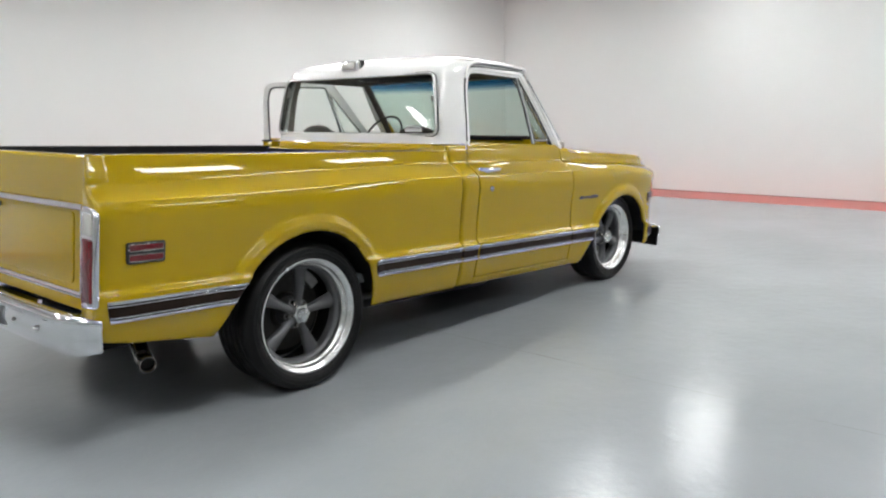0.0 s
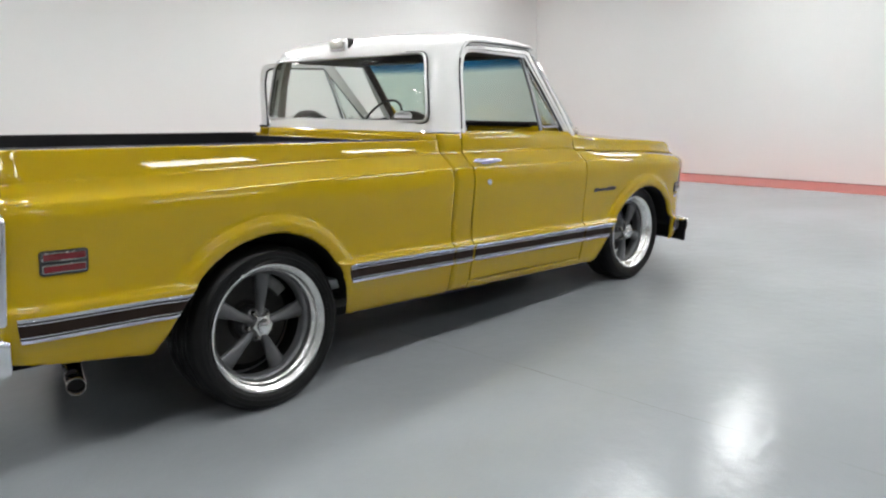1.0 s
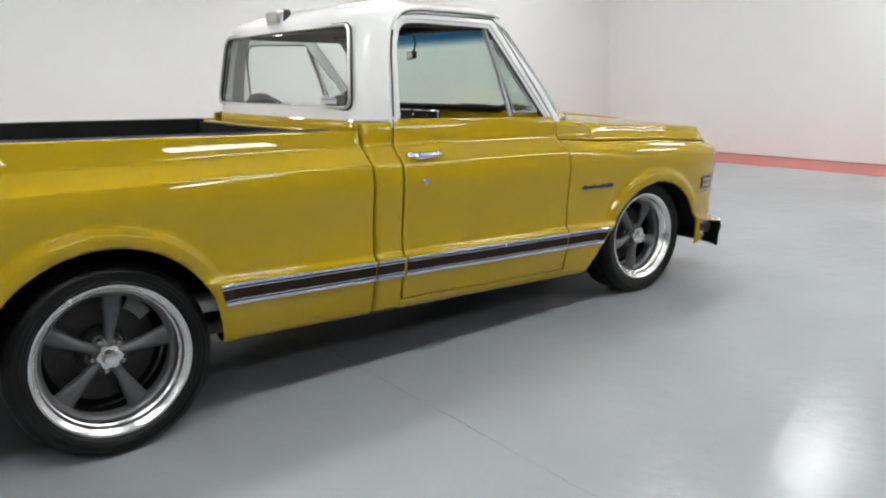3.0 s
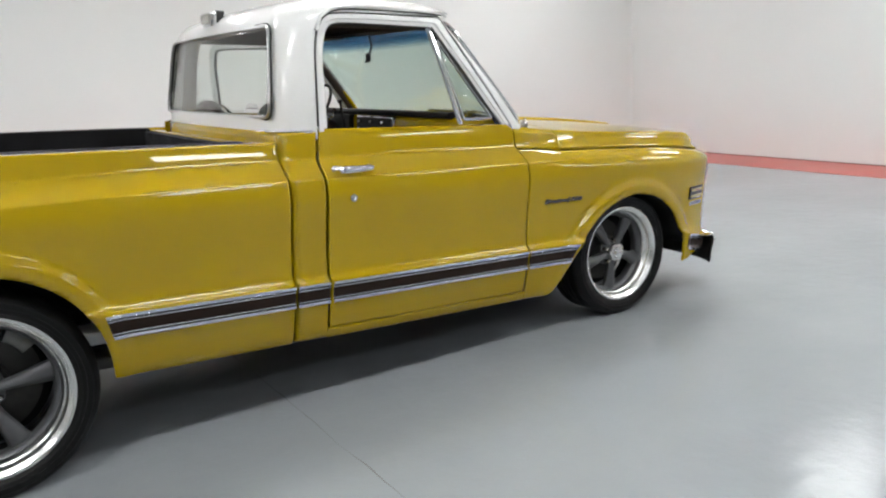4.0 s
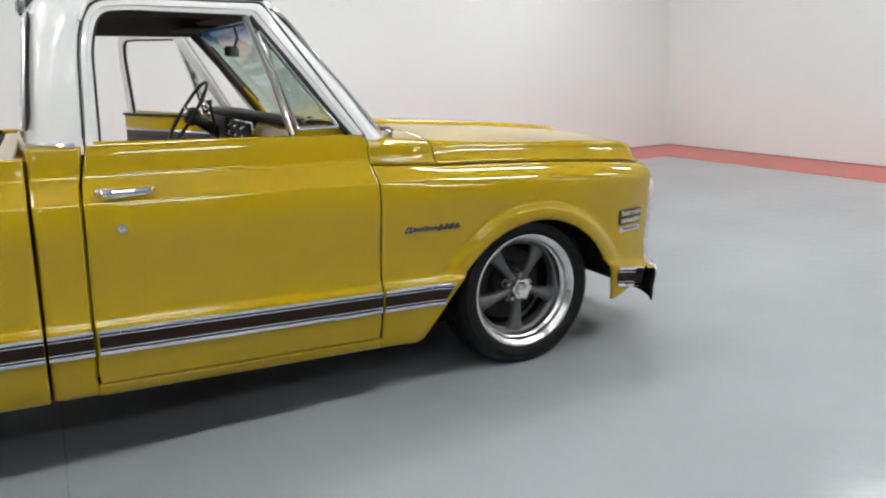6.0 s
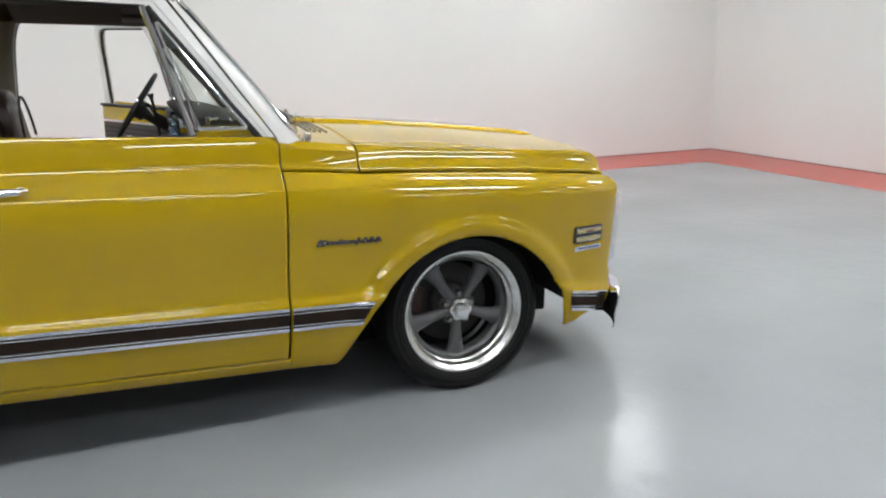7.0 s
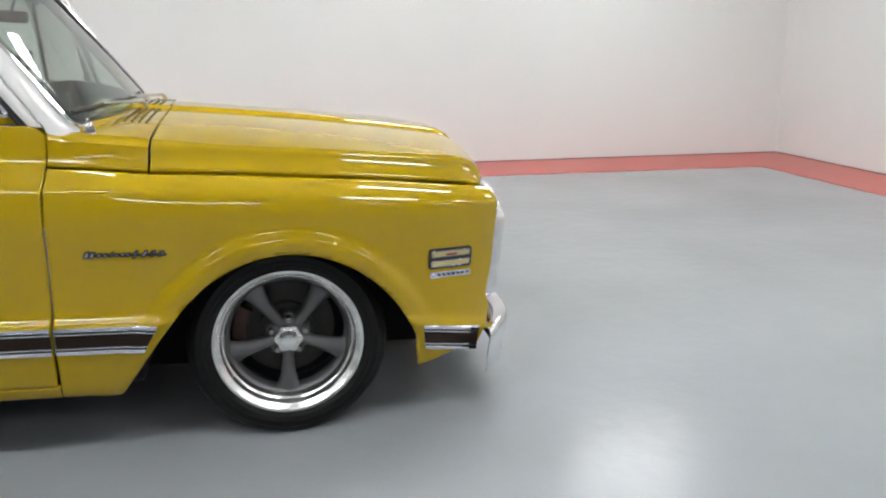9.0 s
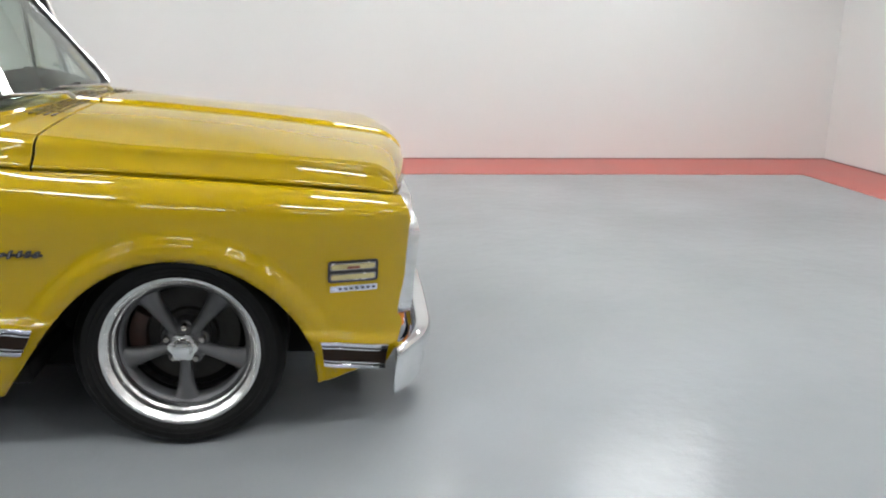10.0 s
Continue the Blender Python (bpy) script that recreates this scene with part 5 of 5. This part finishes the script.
part("radio_panel", box_bm(1.925, 1.965, -0.24, 0.16, 1.105, 1.202, 0.006), CHROME, dash)
part("radio_face", box_bm(1.918, 1.930, -0.23, 0.15, 1.113, 1.194, 0.004), BLACK, dash)
for k in range(6):
    b = lathe_bm([(0.009, 0), (0.009, 0.02), (0.006, 0.024), (0, 0.024)], 12)
    bmesh.ops.rotate(b, verts=b.verts, cent=(0, 0, 0), matrix=Matrix.Rotation(radians(90), 3, "Z"))
    bmesh.ops.translate(b, verts=b.verts, vec=(1.92, -0.17 + (k % 3) * 0.13, 1.135 + (k // 3) * 0.038))
    part("radio_knob", b, CHROME, dash)
part("gauge_cluster", box_bm(1.915, 1.965, 0.24, 0.66, 1.07, 1.205, 0.012), BLACK, dash)
part("glovebox_lid", box_bm(1.938, 1.96, -0.62, -0.20, 0.98, 1.15, 0.006), PAINT, dash)
# steering wheel on its column
wc, wn = Vector((1.775, 0.43, 1.215)), Vector((-0.80, 0, 0.52)).normalized()
wu = Vector((0, 1, 0))
wv = wn.cross(wu).normalized()
sw = new("steering_wheel")
sw.parent = truck
part("wheel_rim", tube_bm([wc + 0.178 * (math.cos(a) * wu + math.sin(a) * wv) for a in np.linspace(0, 2 * math.pi, 48, endpoint=False)], 0.0085, 10, closed=True), BLACK, sw, "thin black steering wheel rim")
for a in (10, 170):
    part("wheel_spoke", tube_bm([wc - wn * 0.03, wc - wn * 0.02 + 0.10 * (math.cos(radians(a)) * wu - math.sin(radians(a)) * wv), wc + 0.177 * (math.cos(radians(a)) * wu - math.sin(radians(a)) * wv)], 0.010, 8, flat=0.5), CHROME, sw)
part("horn_cap", tube_bm([wc - wn * 0.05, wc - wn * 0.01, wc + wn * 0.005], [0.045, 0.045, 0.03], 20), BLACK, sw)
part("steering_column", tube_bm([wc - wn * 0.04, wc - wn * 0.32], 0.032, 14), VINYL, sw)
part("column_lever", tube_bm([wc - wn * 0.10, wc - wn * 0.08 - wu * 0.16 + Vector((0, 0, 0.03)), wc - wn * 0.06 - wu * 0.20 + Vector((0, 0, 0.05))], [0.006, 0.006, 0.011], 8), CHROME, sw)
tagged(sw, "thin-rimmed black steering wheel")
part("shift_lever", tube_bm([(1.88, 0.20, 0.95), (1.86, 0.19, 1.15), (1.84, 0.18, 1.26), (1.835, 0.18, 1.285)], [0.008, 0.007, 0.007, 0.016], 10), BLACK, truck, "black shift lever with knob")
def turned(bm):
    """Turned about the stalk towards the driver."""
    bmesh.ops.rotate(bm, verts=bm.verts, cent=(1.92, 0, 1.5), matrix=Matrix.Rotation(radians(-24), 3, "Z"))
    return bm


mir = part("rear_view_mirror", turned(prism_bm(rounded([(-0.10, 1.478), (0.10, 1.478), (0.10, 1.522), (-0.10, 1.522)], 0.018, 4), "x", 1.905, 1.93, 0.006)), BLACK, truck, "interior rear-view mirror on a stalk")
part("mirror_glass", turned(prism_bm(rounded([(-0.093, 1.483), (0.093, 1.483), (0.093, 1.517), (-0.093, 1.517)], 0.018, 4), "x", 1.9025, 1.906)), CHROME, mir)
part("mirror_stalk", tube_bm([(1.925, 0, 1.51), (1.945, 0, 1.56), (1.93, 0, 1.615)], 0.006, 8), BLACK, mir)
for s in (-1, 1):
    part("sun_visor", box_bm(1.74, 1.87, *sorted((s * 0.16, s * 0.60)), 1.604, 1.616, 0.006), HEAD, truck, "brown sun visor")

# dark trim inside the roof edge and the windscreen pillars
for s in (-1, 1):
    roll = []
    for x in np.linspace(1.27, 1.90, 12):
        roll.append([(x, s * y, z) for y, z in ((0.775, 1.625), (0.768, 1.606), (0.752, 1.594), (0.725, 1.592), (0.69, 1.604), (0.62, 1.625), (0.54, 1.650), (0.45, 1.672), (0.34, 1.684))])
    v, f = grid_data(roll, (0, 0, -1))
    solidify(mesh_ob("headliner_edge", v, f, HEAD, truck, "brown headliner edge above the door"), 0.006)
    pil = [(float(cab_xf(z)) - 0.035, s * (float(cab_y(z)) - 0.075), z) for z in np.linspace(1.19, 1.61, 10)]
    part("pillar_trim", tube_bm(pil, 0.030, 10, flat=0.7), HEAD, truck, "dark trim on the windscreen pillar")
    part("pillar_foot", tube_bm([(x + 0.012, y - s * 0.022, z) for x, y, z in pil[:4]], [0.020, 0.020, 0.018, 0.010], 10, flat=0.7), PAINT, truck, "yellow painted foot of the windscreen pillar")

# ---- wipers, antenna, washer
for y0, y1 in ((-0.46, -0.02), (-0.06, 0.34)):
    x0 = front_x(y0, 1.19) + 0.05
    wp = part("wiper", tube_bm([(x0 + 0.02, y0 + 0.30, 1.192), (x0 + 0.01, y0 + 0.26, 1.212), (front_x(y0, 1.22) + 0.012, y0 - 0.08, 1.226)], [0.010, 0.006, 0.0035], 8), TRIM, truck, "dull grey windscreen wiper arm")
    yb = y0 - 0.08
    part("wiper_blade", tube_bm([(front_x(y, 1.215) + 0.004, y, 1.213 + 0.02 * (y - yb + 0.2)) for y in np.linspace(yb - 0.22, yb + 0.24, 8)], 0.007, 6), BLACK, wp)
ant = lathe_bm([(0.021, -0.01), (0.021, 0.004), (0.018, 0.010), (0.0165, 0.012), (0.016, 0.030), (0.011, 0.040), (0.006, 0.043), (0.005, 0.052), (0.0, 0.054)], 24)
bmesh.ops.rotate(ant, verts=ant.verts, cent=(0, 0, 0), matrix=Matrix.Rotation(radians(90), 3, "X"))
bmesh.ops.rotate(ant, verts=ant.verts, cent=(0, 0, 0), matrix=Matrix.Rotation(radians(12), 3, "X"))
bmesh.ops.translate(ant, verts=ant.verts, vec=(2.322, -0.800, 1.147))
part("antenna_base", ant, STEEL, truck, "chrome antenna base on the cowl")

# ---- white sticker with bars inside the lower corner of the rear glass
def on_glass(name, y0, y1, z0, z1, off, material, parent, label=""):
    P = [[(back_x(y, z) + off, y, z) for z in (z0, z1)] for y in np.linspace(y0, y1, 8)]
    v, f = grid_data(P, (-1, 0, 0))
    return solidify(mesh_ob(name, v, f, material, parent, label, smooth=False), 0.001)


sticker = on_glass("window_sticker", -0.635, -0.505, 1.252, 1.276, 0.003, PLATE, cab, "white sticker with grey bars on the rear glass")
for y0, y1, z0, z1 in ((-0.62, -0.575, 1.279, 1.286), (-0.568, -0.535, 1.281, 1.290), (-0.528, -0.515, 1.279, 1.285)):
    on_glass("sticker_bar", y0, y1, z0, z1, 0.003, PLATE, cab)
for k in range(6):
    on_glass("sticker_bar", -0.625 + k * 0.019, -0.613 + k * 0.019, 1.268, 1.272, 0.0015, DISC, cab)
